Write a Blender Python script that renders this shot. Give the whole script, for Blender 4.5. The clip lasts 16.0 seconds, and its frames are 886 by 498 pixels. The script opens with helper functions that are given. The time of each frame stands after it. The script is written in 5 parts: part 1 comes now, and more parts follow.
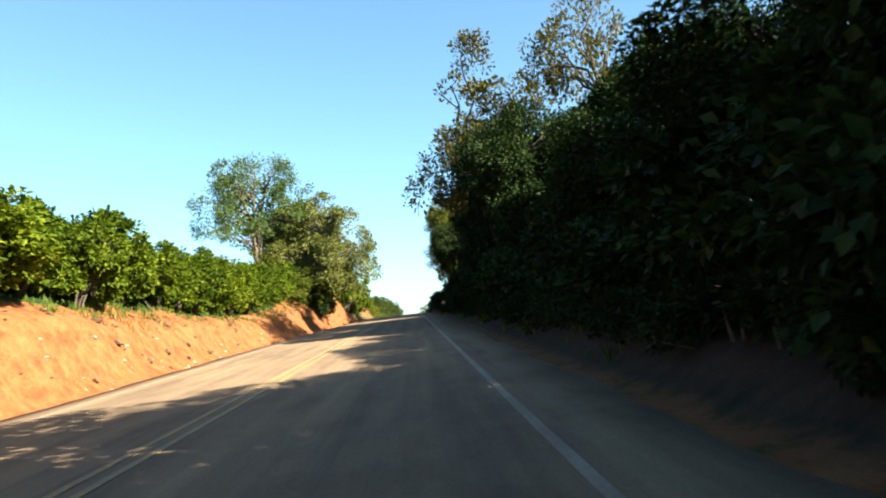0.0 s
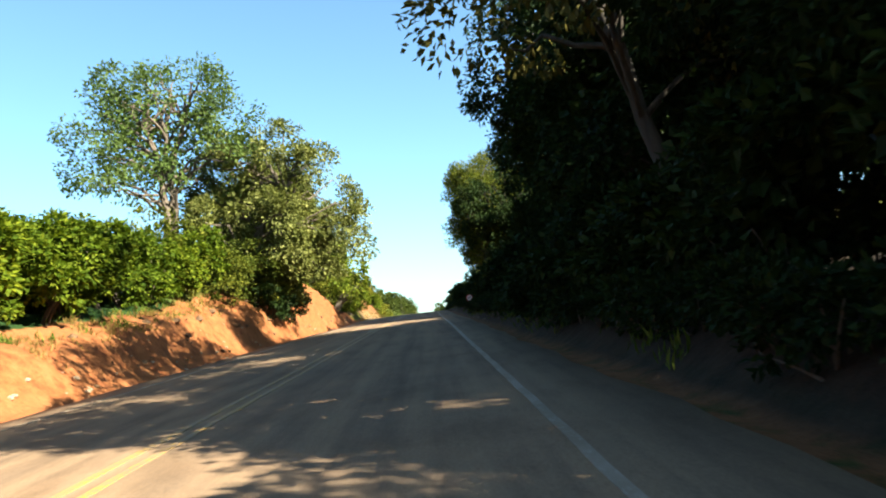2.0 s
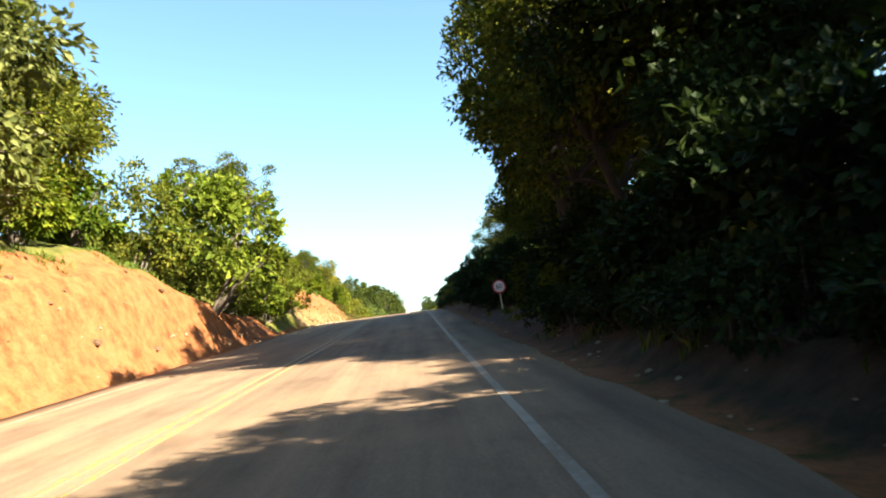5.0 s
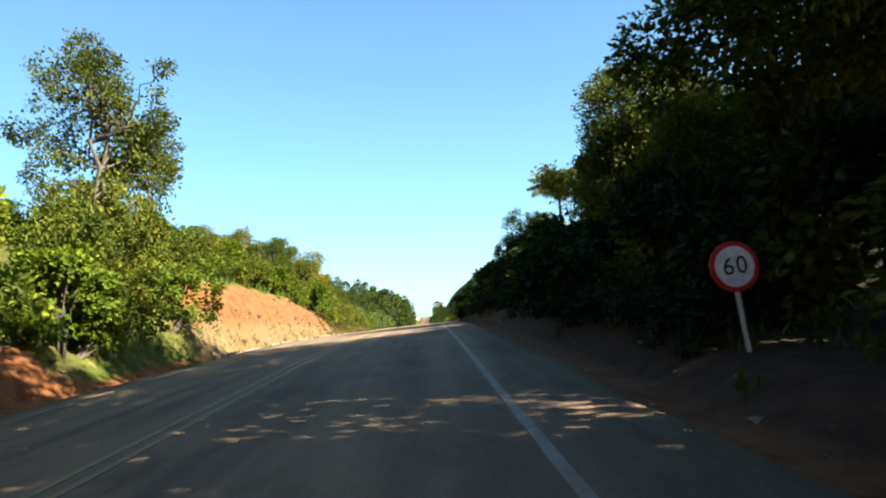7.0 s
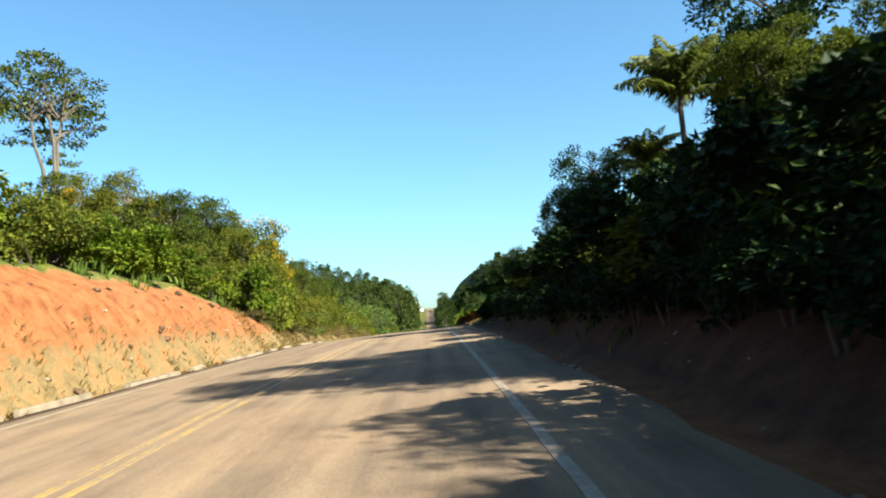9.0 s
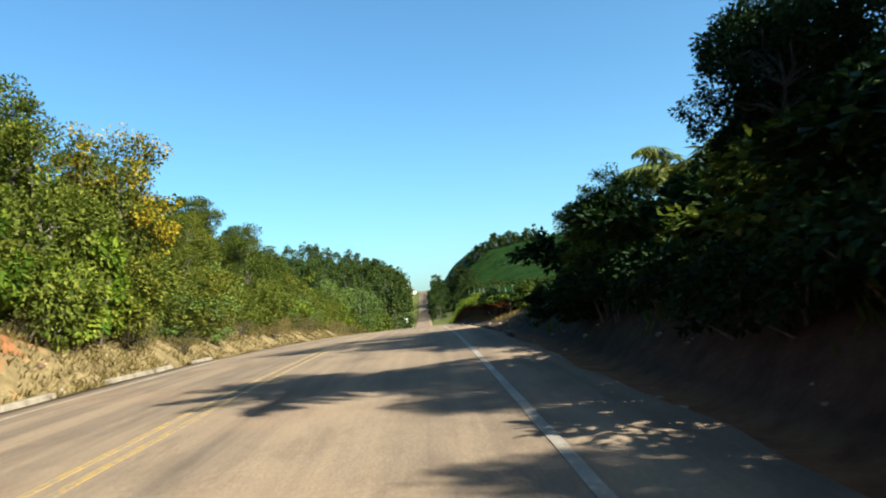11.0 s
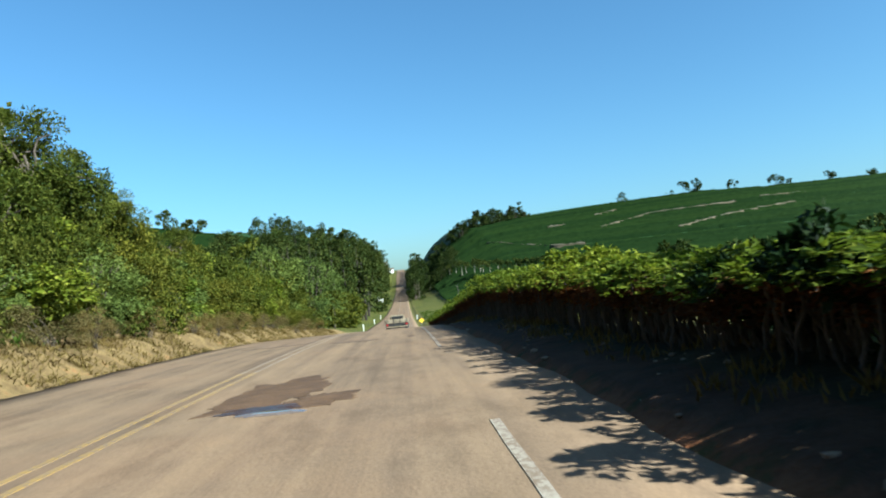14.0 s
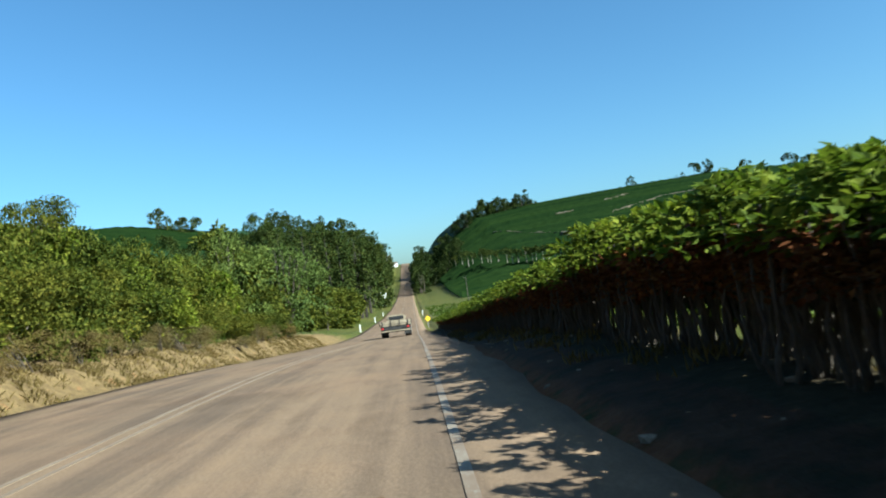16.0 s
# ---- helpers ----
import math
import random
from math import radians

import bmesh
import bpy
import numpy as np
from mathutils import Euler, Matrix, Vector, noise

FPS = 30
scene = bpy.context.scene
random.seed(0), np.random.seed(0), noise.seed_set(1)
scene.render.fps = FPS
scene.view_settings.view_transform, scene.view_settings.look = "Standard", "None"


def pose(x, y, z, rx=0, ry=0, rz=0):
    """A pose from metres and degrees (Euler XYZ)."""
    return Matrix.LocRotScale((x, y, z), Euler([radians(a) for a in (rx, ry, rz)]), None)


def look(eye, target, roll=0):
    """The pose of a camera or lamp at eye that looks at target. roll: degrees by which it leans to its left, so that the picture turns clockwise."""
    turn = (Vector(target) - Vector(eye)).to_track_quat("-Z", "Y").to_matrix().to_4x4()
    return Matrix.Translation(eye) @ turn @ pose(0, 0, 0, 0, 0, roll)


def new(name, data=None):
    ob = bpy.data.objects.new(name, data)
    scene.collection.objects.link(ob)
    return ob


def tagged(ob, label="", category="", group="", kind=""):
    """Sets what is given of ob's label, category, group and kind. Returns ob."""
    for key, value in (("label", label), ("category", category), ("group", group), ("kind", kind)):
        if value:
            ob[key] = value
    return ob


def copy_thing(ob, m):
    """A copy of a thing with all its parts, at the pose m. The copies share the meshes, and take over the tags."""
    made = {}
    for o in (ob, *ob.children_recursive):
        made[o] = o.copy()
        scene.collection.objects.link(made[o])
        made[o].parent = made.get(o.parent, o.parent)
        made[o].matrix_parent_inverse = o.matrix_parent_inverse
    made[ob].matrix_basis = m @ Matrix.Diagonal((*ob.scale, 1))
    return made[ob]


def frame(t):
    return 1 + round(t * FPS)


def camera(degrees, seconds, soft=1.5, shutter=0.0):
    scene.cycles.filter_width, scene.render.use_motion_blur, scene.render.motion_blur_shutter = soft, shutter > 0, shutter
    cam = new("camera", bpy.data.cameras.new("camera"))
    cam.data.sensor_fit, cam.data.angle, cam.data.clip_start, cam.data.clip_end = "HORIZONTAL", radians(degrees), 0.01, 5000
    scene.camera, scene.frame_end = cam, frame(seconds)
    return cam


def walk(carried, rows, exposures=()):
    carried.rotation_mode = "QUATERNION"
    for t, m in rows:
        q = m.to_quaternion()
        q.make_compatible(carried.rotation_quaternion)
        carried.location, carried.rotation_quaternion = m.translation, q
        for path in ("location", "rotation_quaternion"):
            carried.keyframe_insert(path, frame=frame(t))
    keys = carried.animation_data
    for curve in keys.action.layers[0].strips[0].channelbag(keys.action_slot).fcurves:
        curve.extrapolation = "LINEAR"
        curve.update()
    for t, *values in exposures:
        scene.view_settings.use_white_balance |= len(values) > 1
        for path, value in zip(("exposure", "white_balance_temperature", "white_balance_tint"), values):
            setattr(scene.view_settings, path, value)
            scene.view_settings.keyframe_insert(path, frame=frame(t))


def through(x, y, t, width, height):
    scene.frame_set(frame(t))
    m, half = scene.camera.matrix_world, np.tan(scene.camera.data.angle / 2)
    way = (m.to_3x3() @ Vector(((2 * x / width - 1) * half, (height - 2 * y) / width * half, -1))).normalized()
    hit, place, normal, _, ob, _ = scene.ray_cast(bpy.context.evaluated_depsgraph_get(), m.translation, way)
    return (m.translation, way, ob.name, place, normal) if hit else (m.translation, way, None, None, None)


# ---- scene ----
# camera and its drive: seconds, x, y, z, pitch, yaw, roll
cam = camera(62.1, 16.0, soft=2.0, shutter=0.12)
PATH = [
    (0.0, 2.593, 0.000, 1.063, 96.688, -2.844, -6.692),
    (0.5, 2.638, 5.940, 1.317, 96.602, -2.629, -7.054),
    (1.0, 2.655, 11.871, 1.582, 96.641, -2.176, -6.789),
    (1.5, 2.665, 17.791, 1.859, 96.529, -1.760, -7.001),
    (2.0, 2.604, 23.701, 2.145, 96.503, -1.693, -7.056),
    (2.5, 2.578, 29.601, 2.421, 96.381, -1.766, -7.024),
    (3.0, 2.576, 35.490, 2.686, 96.567, -1.934, -6.990),
    (3.5, 2.563, 41.366, 2.948, 96.387, -2.206, -6.716),
    (4.0, 2.647, 47.230, 3.213, 96.383, -2.519, -7.671),
    (4.5, 2.664, 53.080, 3.480, 96.316, -2.628, -7.244),
    (5.0, 2.740, 58.918, 3.734, 95.842, -2.678, -7.585),
    (7.5, 2.817, 88.335, 4.984, 96.577, -1.703, -6.776),
    (8.0, 2.827, 94.248, 5.266, 96.693, -1.721, -7.022),
    (8.5, 2.802, 100.115, 5.537, 96.243, -1.700, -6.546),
    (9.0, 2.802, 105.937, 5.769, 95.717, -1.418, -6.928),
    (11.5, 2.716, 134.867, 6.481, 94.228, -1.949, -6.574),
    (12.0, 2.704, 140.525, 6.568, 94.135, -2.178, -6.458),
    (12.5, 2.703, 145.956, 6.613, 93.375, -2.243, -5.904),
    (13.0, 2.748, 151.158, 6.605, 93.388, -1.966, -6.104),
    (13.5, 2.829, 156.132, 6.550, 92.408, -2.201, -7.463),
    (14.0, 2.859, 160.878, 6.483, 92.617, -3.263, -5.355),
    (14.5, 2.971, 165.515, 6.414, 92.398, -3.718, -5.801),
    (15.0, 3.124, 170.162, 6.342, 92.194, -3.627, -6.560),
    (15.5, 3.204, 174.820, 6.259, 92.292, -3.287, -6.332),
    (16.0, 3.295, 179.489, 6.159, 92.117, -2.887, -7.115),
]
EXPOSURES = [(0.0, 2.78, 6900, 2), (3.5, 2.95, 7000, 4), (4.3, 3.25, 7100, 6), (5.0, 3.06, 7150, 8), (7.5, 2.55, 6400, 0), (9.0, 2.35, 6200, -2), (11.5, 2.02, 5700, -4), (16.0, 1.71, 5400, -5)]
walk(cam, [(r[0], pose(r[1], r[2], r[3], r[4], 0, r[5]) @ pose(0, 0, 0, 0, 0, r[6])) for r in PATH], EXPOSURES)

# daylight: clear sky, low sun from the right and a little behind
SUN_ELEVATION, SUN_TURN = 32.5, 122.0
world = bpy.data.worlds.new("sky")
scene.world = world
world.use_nodes = True
wn = world.node_tree.nodes
sky = wn.new("ShaderNodeTexSky")
sky.sky_type = "NISHITA"
sky.sun_disc = False
sky.sun_elevation, sky.sun_rotation = radians(SUN_ELEVATION), radians(SUN_TURN)
sky.air_density, sky.dust_density, sky.ozone_density = 1.0, 1.1, 4.0
wn["Background"].inputs["Strength"].default_value = 0.05
tone = wn.new("ShaderNodeMix")
tone.data_type, tone.blend_type = "RGBA", "MULTIPLY"
tone.inputs["Factor"].default_value = 1.0
tone.inputs["B"].default_value = (0.87, 1.02, 1.03, 1)
world.node_tree.links.new(sky.outputs["Color"], tone.inputs["A"])
world.node_tree.links.new(tone.outputs["Result"], wn["Background"].inputs["Color"])
sun_data = bpy.data.lights.new("sun", "SUN")
sun_data.energy, sun_data.angle, sun_data.color = 5.0, radians(0.5), (1.0, 0.93, 0.83)
sun = new("sun", sun_data)
sun_dir = Vector((math.sin(radians(SUN_TURN)) * math.cos(radians(SUN_ELEVATION)),
                  math.cos(radians(SUN_TURN)) * math.cos(radians(SUN_ELEVATION)), math.sin(radians(SUN_ELEVATION))))
sun.matrix_world = look(sun_dir * 100, (0, 0, 0))


# ---- materials ----
def material(name, rough=0.8, metallic=0.0, specular=0.3):
    m = bpy.data.materials.new(name)
    m.use_nodes = True
    b = m.node_tree.nodes["Principled BSDF"]
    b.inputs["Roughness"].default_value = rough
    b.inputs["Metallic"].default_value = metallic
    b.inputs["Specular IOR Level"].default_value = specular
    return m, m.node_tree.nodes, m.node_tree.links, b


def noise_node(n, l, scale, detail=4.0, rough=0.55, stretch=None, coords="Object"):
    tc = n.new("ShaderNodeTexCoord")
    t = n.new("ShaderNodeTexNoise")
    t.inputs["Scale"].default_value, t.inputs["Detail"].default_value, t.inputs["Roughness"].default_value = scale, detail, rough
    if stretch:
        mp = n.new("ShaderNodeMapping")
        mp.inputs["Scale"].default_value = stretch
        l.new(tc.outputs[coords], mp.inputs["Vector"])
        l.new(mp.outputs["Vector"], t.inputs["Vector"])
    else:
        l.new(tc.outputs[coords], t.inputs["Vector"])
    return t.outputs["Fac"]


def ramp(n, l, fac, stops):
    r = n.new("ShaderNodeValToRGB")
    e = r.color_ramp.elements
    while len(e) < len(stops):
        e.new(0.5)
    for k, (p, c) in enumerate(stops):
        e[k].position, e[k].color = p, (*c, 1)
    l.new(fac, r.inputs["Fac"])
    return r.outputs["Color"]


def mix(n, l, a, b, fac, mode="MIX"):
    x = n.new("ShaderNodeMix")
    x.data_type, x.blend_type = "RGBA", mode
    if isinstance(fac, float):
        x.inputs["Factor"].default_value = fac
    else:
        l.new(fac, x.inputs["Factor"])
    for s, v in ((x.inputs["A"], a), (x.inputs["B"], b)):
        if isinstance(v, tuple):
            s.default_value = (*v, 1)
        else:
            l.new(v, s)
    return x.outputs["Result"]


def bump(n, l, b, height, strength=0.4, distance=0.05):
    k = n.new("ShaderNodeBump")
    k.inputs["Strength"].default_value, k.inputs["Distance"].default_value = strength, distance
    l.new(height, k.inputs["Height"])
    l.new(k.outputs["Normal"], b.inputs["Normal"])


def simple(name, dark, light, scale=3.0, rough=0.8, metallic=0.0, relief=0.3, specular=0.3, stretch=None):
    m, n, l, b = material(name, rough, metallic, specular)
    big = noise_node(n, l, scale, stretch=stretch)
    fine = noise_node(n, l, scale * 11, 3.0, stretch=stretch)
    c = ramp(n, l, big, [(0.3, dark), (0.7, light)])
    c = mix(n, l, c, ramp(n, l, fine, [(0.3, (0.72, 0.72, 0.72)), (0.7, (1.15, 1.15, 1.15))]), 0.8, "MULTIPLY")
    l.new(c, b.inputs["Base Color"])
    bump(n, l, b, fine, relief, 0.02)
    return m


def leaf_material(name, dark, mid, light, through=0.3, rough=0.65, gloss=0.06):
    m, n, l, b = material(name, rough, 0.0, gloss)
    geo = n.new("ShaderNodeNewGeometry")
    c = ramp(n, l, geo.outputs["Random Per Island"], [(0.0, dark), (0.55, mid), (1.0, light)])
    info = n.new("ShaderNodeObjectInfo")
    c = mix(n, l, c, ramp(n, l, info.outputs["Random"], [(0.0, (0.6, 0.7, 0.75)), (1.0, (1.3, 1.2, 1.05))]), 0.8, "MULTIPLY")
    c = mix(n, l, c, ramp(n, l, noise_node(n, l, 0.5, 3.0), [(0.3, (0.75, 0.8, 0.75)), (0.7, (1.2, 1.15, 1.0))]), 0.8, "MULTIPLY")
    l.new(c, b.inputs["Base Color"])
    tr = n.new("ShaderNodeBsdfTranslucent")
    l.new(mix(n, l, c, (1.1, 1.2, 0.55), 0.6, "MULTIPLY"), tr.inputs["Color"])
    ms = n.new("ShaderNodeMixShader")
    ms.inputs["Fac"].default_value = through
    l.new(b.outputs["BSDF"], ms.inputs[1])
    l.new(tr.outputs["BSDF"], ms.inputs[2])
    l.new(ms.outputs["Shader"], n["Material Output"].inputs["Surface"])
    return m


LEAF_COFFEE = leaf_material("coffee_leaf", (0.02478, 0.0454, 0.003744), (0.06195, 0.09081, 0.0072), (0.1301, 0.1513, 0.0144))
LEAF_TREE = leaf_material("tree_leaf", (0.0225, 0.0335, 0.0048), (0.0605, 0.0715, 0.0098), (0.125, 0.127, 0.0205))
# deep shade of wood, undergrowth and hedge is put into this leaf colour
LEAF_SHADED = leaf_material("shaded_leaf", (0.006144, 0.01364, 0.00384), (0.01229, 0.02519, 0.00576), (0.0256, 0.03936, 0.0096), 0.2, 0.6, 0.08)
LEAF_OLIVE = leaf_material("olive_leaf", (0.037, 0.043, 0.0062), (0.079, 0.083, 0.0115), (0.142, 0.132, 0.0215))
LEAF_PALE = leaf_material("pale_leaf", (0.05, 0.072, 0.018), (0.084, 0.112, 0.028), (0.125, 0.156, 0.044))
LEAF_BROAD = leaf_material("broad_leaf", (0.034, 0.044, 0.012), (0.09, 0.1, 0.03), (0.15, 0.16, 0.06))
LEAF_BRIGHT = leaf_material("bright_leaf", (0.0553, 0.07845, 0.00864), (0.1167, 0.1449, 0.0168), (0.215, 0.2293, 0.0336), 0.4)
LEAF_GOLD = leaf_material("golden_leaf", (0.03686, 0.0316, 0.008064), (0.06267, 0.05416, 0.01344), (0.09583, 0.08575, 0.02688))
PALM_LEAF = leaf_material("palm_leaf", (0.065, 0.072, 0.019), (0.125, 0.132, 0.038), (0.2, 0.2, 0.065), 0.4)
FLOWER = leaf_material("yellow_flower", (0.2074, 0.1244, 0.00512), (0.2765, 0.1751, 0.00768), (0.3456, 0.2304, 0.01536))
LEAF_DRY = leaf_material("dry_leaf", (0.0648, 0.02094, 0.00816), (0.1152, 0.04189, 0.01632), (0.18, 0.08378, 0.03264))
LEAF_STRAW = leaf_material("straw_leaf", (0.085, 0.06, 0.022), (0.135, 0.1, 0.04), (0.19, 0.15, 0.066), 0.3, 0.7)
GRASS_DRY = leaf_material("dry_grass", (0.095, 0.062, 0.021), (0.155, 0.104, 0.036), (0.215, 0.152, 0.06), 0.3, 0.7)
GRASS_GREEN = leaf_material("green_grass", (0.03994, 0.0656, 0.00792), (0.07322, 0.105, 0.01584), (0.1331, 0.1575, 0.03168), 0.3, 0.6)
LEAF_FAR = leaf_material("far_leaf", (0.01714, 0.02755, 0.00697), (0.03642, 0.05051, 0.01045), (0.07499, 0.08081, 0.01859), 0.15, 0.7, 0.05)
BARK = simple("bark", (0.04752, 0.03432, 0.02376), (0.1056, 0.08448, 0.06336), 2.0, 0.9, relief=0.6, stretch=(4, 4, 0.7))
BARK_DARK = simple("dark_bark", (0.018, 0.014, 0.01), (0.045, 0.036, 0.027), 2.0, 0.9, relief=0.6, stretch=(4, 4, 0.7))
BARK_PALE = simple("pale_bark", (0.132, 0.1162, 0.08976), (0.2534, 0.227, 0.1848), 2.0, 0.85, relief=0.4, stretch=(3, 3, 0.7))
CONCRETE = simple("concrete", (0.15, 0.125, 0.098), (0.31, 0.275, 0.23), 2.5, 0.9, relief=0.4)
# dirt, and the shade on the kerb face, both put into this dark colour
SHADED_DIRTY_CONCRETE = simple("shaded_dirty_concrete", (0.03, 0.022, 0.016), (0.1, 0.078, 0.056), 2.5, 0.95, relief=0.6)
WHITE_PAINT = simple("white_paint", (0.6, 0.58, 0.54), (0.8, 0.79, 0.76), 2.0, 0.6, relief=0.1)
YELLOW_PAINT = simple("yellow_plate", (0.7, 0.45, 0.02), (0.85, 0.55, 0.03), 2.0, 0.5, relief=0.05)
RED_PAINT = simple("red_plate", (0.4, 0.02, 0.015), (0.55, 0.03, 0.02), 2.0, 0.5, relief=0.05)
BLACK_PAINT = simple("black_plate", (0.012, 0.012, 0.012), (0.02, 0.02, 0.02), 2.0, 0.5, relief=0.05)
GALVANISED = simple("galvanised", (0.35, 0.36, 0.37), (0.5, 0.51, 0.52), 6.0, 0.45, 0.8, relief=0.1)
CREAM_PAINT = simple("cream_truck_paint", (0.2, 0.16, 0.105), (0.32, 0.265, 0.18), 1.5, 0.6, relief=0.1)
RUBBER = simple("rubber", (0.015, 0.015, 0.015), (0.035, 0.033, 0.03), 5.0, 0.85, relief=0.3)
DARK_STEEL = simple("dark_steel", (0.02, 0.02, 0.02), (0.06, 0.055, 0.05), 4.0, 0.6, 0.4, relief=0.2)
LAMP_RED = simple("lamp_red", (0.35, 0.01, 0.01), (0.5, 0.02, 0.02), 4.0, 0.3, relief=0.02)
POLE_WOOD = simple("pole_wood", (0.0396, 0.033, 0.0264), (0.0858, 0.0726, 0.0594), 1.5, 0.9, relief=0.4, stretch=(6, 6, 0.5))
STONE = simple("stone", (0.1584, 0.1056, 0.06336), (0.264, 0.2006, 0.1373), 4.0, 0.9, relief=0.5)


def asphalt():
    m, n, l, b = material("asphalt", 0.9, 0, 0.1)
    grain = noise_node(n, l, 40.0, 3.0)
    blotch = noise_node(n, l, 0.35, 5.0, 0.6)
    streak = noise_node(n, l, 1.0, 4.0, 0.6, stretch=(2.2, 0.05, 1))
    c = ramp(n, l, streak, [(0.32, (0.1129, 0.07855, 0.05282)), (0.5, (0.1605, 0.1096, 0.06997)), (0.68, (0.2007, 0.1363, 0.08369))])
    c = mix(n, l, c, (0.2258, 0.1378, 0.07958), ramp(n, l, blotch, [(0.48, (0, 0, 0)), (0.75, (0.5437, 0.4816, 0.4459))]))
    stain = noise_node(n, l, 1.6, 6.0, 0.65, stretch=(1.0, 0.35, 1))
    c = mix(n, l, c, ramp(n, l, stain, [(0.33, (0.72, 0.71, 0.7)), (0.5, (1, 1, 1)), (0.7, (1.12, 1.1, 1.05))]), 0.85, "MULTIPLY")
    c = mix(n, l, c, ramp(n, l, grain, [(0.3, (0.7, 0.7, 0.7)), (0.7, (1.2, 1.2, 1.2))]), 0.7, "MULTIPLY")
    l.new(c, b.inputs["Base Color"])
    bump(n, l, b, grain, 0.35, 0.01)
    return m


def line_paint(name, dark, light, wear):
    m, n, l, b = material(name, 0.7, 0, 0.3)
    big = noise_node(n, l, 1.2, 5.0, 0.6)
    chips = noise_node(n, l, 18.0, 4.0, 0.7)
    c = ramp(n, l, chips, [(wear, (0.155, 0.108, 0.07)), (wear + 0.08, dark)])
    c = mix(n, l, c, light, ramp(n, l, big, [(0.45, (0, 0, 0)), (0.75, (0.55, 0.55, 0.55))]))
    l.new(c, b.inputs["Base Color"])
    return m


def earth():
    """Ground cover: the red channel of the mask is bare red earth, green dry grass, blue coffee field, alpha painted
    shade; the rest is green grass.
    """
    m, n, l, b = material("earth", 0.95, 0, 0.15)
    at = n.new("ShaderNodeVertexColor")
    at.layer_name = "cover"
    sep = n.new("ShaderNodeSeparateColor")
    l.new(at.outputs["Color"], sep.inputs["Color"])
    big, mid, fine = noise_node(n, l, 0.35, 5.0, 0.6), noise_node(n, l, 2.3, 5.0, 0.65), noise_node(n, l, 14.0, 4.0, 0.65)
    soil = ramp(n, l, mid, [(0.25, (0.08078, 0.02105, 0.006864)), (0.5, (0.168, 0.0595, 0.0195)), (0.75, (0.222, 0.0905, 0.0345))])
    soil = mix(n, l, soil, (0.2376, 0.1034, 0.04462), ramp(n, l, big, [(0.52, (0, 0, 0)), (0.78, (0.36, 0.29, 0.26))]))
    dry = ramp(n, l, mid, [(0.3, (0.08448, 0.0528, 0.02227)), (0.7, (0.1901, 0.132, 0.05445))])
    grass = ramp(n, l, mid, [(0.3, (0.03079, 0.04105, 0.004594)), (0.7, (0.08014, 0.08755, 0.01072))])
    grass = mix(n, l, grass, dry, ramp(n, l, big, [(0.45, (0, 0, 0)), (0.7, (0.5, 0.5, 0.5))]))
    wide = noise_node(n, l, 0.035, 4.0, 0.6)
    grass = mix(n, l, grass, ramp(n, l, wide, [(0.35, (0.62, 0.74, 0.7)), (0.5, (1, 1, 1)), (0.68, (1.2, 1.08, 0.9))]), 0.9, "MULTIPLY")
    field = ramp(n, l, mid, [(0.3, (0.0066, 0.02227, 0.004356)), (0.7, (0.0165, 0.04208, 0.00726))])

    def edge(channel):
        s = n.new("ShaderNodeMath")
        s.operation = "MULTIPLY_ADD"
        l.new(mid, s.inputs[0])
        s.inputs[1].default_value = 0.9
        l.new(channel, s.inputs[2])
        return ramp(n, l, s.outputs[0], [(0.85, (0, 0, 0)), (1.05, (1, 1, 1))])

    c = mix(n, l, grass, field, sep.outputs["Blue"])
    c = mix(n, l, c, dry, edge(sep.outputs["Green"]))
    c = mix(n, l, c, soil, edge(sep.outputs["Red"]))
    # near-black tone that stands in for shade on the ground
    shade_tone = ramp(n, l, mid, [(0.3, (0.0132, 0.00924, 0.00594)), (0.7, (0.0396, 0.0264, 0.01584))])
    c = mix(n, l, c, shade_tone, at.outputs["Alpha"])
    c = mix(n, l, c, ramp(n, l, fine, [(0.3, (0.7, 0.7, 0.7)), (0.7, (1.2, 1.2, 1.2))]), 0.8, "MULTIPLY")
    l.new(c, b.inputs["Base Color"])
    bump(n, l, b, mix(n, l, mid, fine, 0.35), 0.8, 0.12)
    return m


ASPHALT = asphalt()
YELLOW_LINE = line_paint("yellow_line", (0.29, 0.17, 0.022), (0.32, 0.19, 0.035), 0.51)
WHITE_LINE = line_paint("white_line", (0.215, 0.186, 0.143), (0.29, 0.258, 0.205), 0.54)
FADED_YELLOW = line_paint("faded_yellow_line", (0.235, 0.146, 0.045), (0.27, 0.172, 0.058), 0.45)
WORN_YELLOW = line_paint("worn_yellow_line", (0.22, 0.165, 0.1), (0.24, 0.185, 0.12), 0.54)
FADED_WHITE = line_paint("faded_white_line", (0.275, 0.232, 0.178), (0.31, 0.265, 0.21), 0.46)
EARTH = earth()
MUD = simple("red_mud", (0.05, 0.026, 0.011), (0.112, 0.06, 0.026), 2.2, 0.75, relief=0.6)
POTHOLE = simple("red_earth", (0.035, 0.013, 0.006), (0.2, 0.068, 0.032), 4.0, 0.85, relief=0.3)
WET_MUD = simple("wet_mud", (0.02, 0.01, 0.006), (0.05, 0.024, 0.012), 4.0, 0.35, relief=0.5, specular=0.4)
PATCH = simple("dark_patch", (0.075, 0.045, 0.028), (0.12, 0.075, 0.045), 3.0, 0.85, relief=0.4)
WATER = simple("puddle_water", (0.10, 0.07, 0.05), (0.14, 0.10, 0.07), 1.0, 0.05, relief=0.01, specular=0.6)


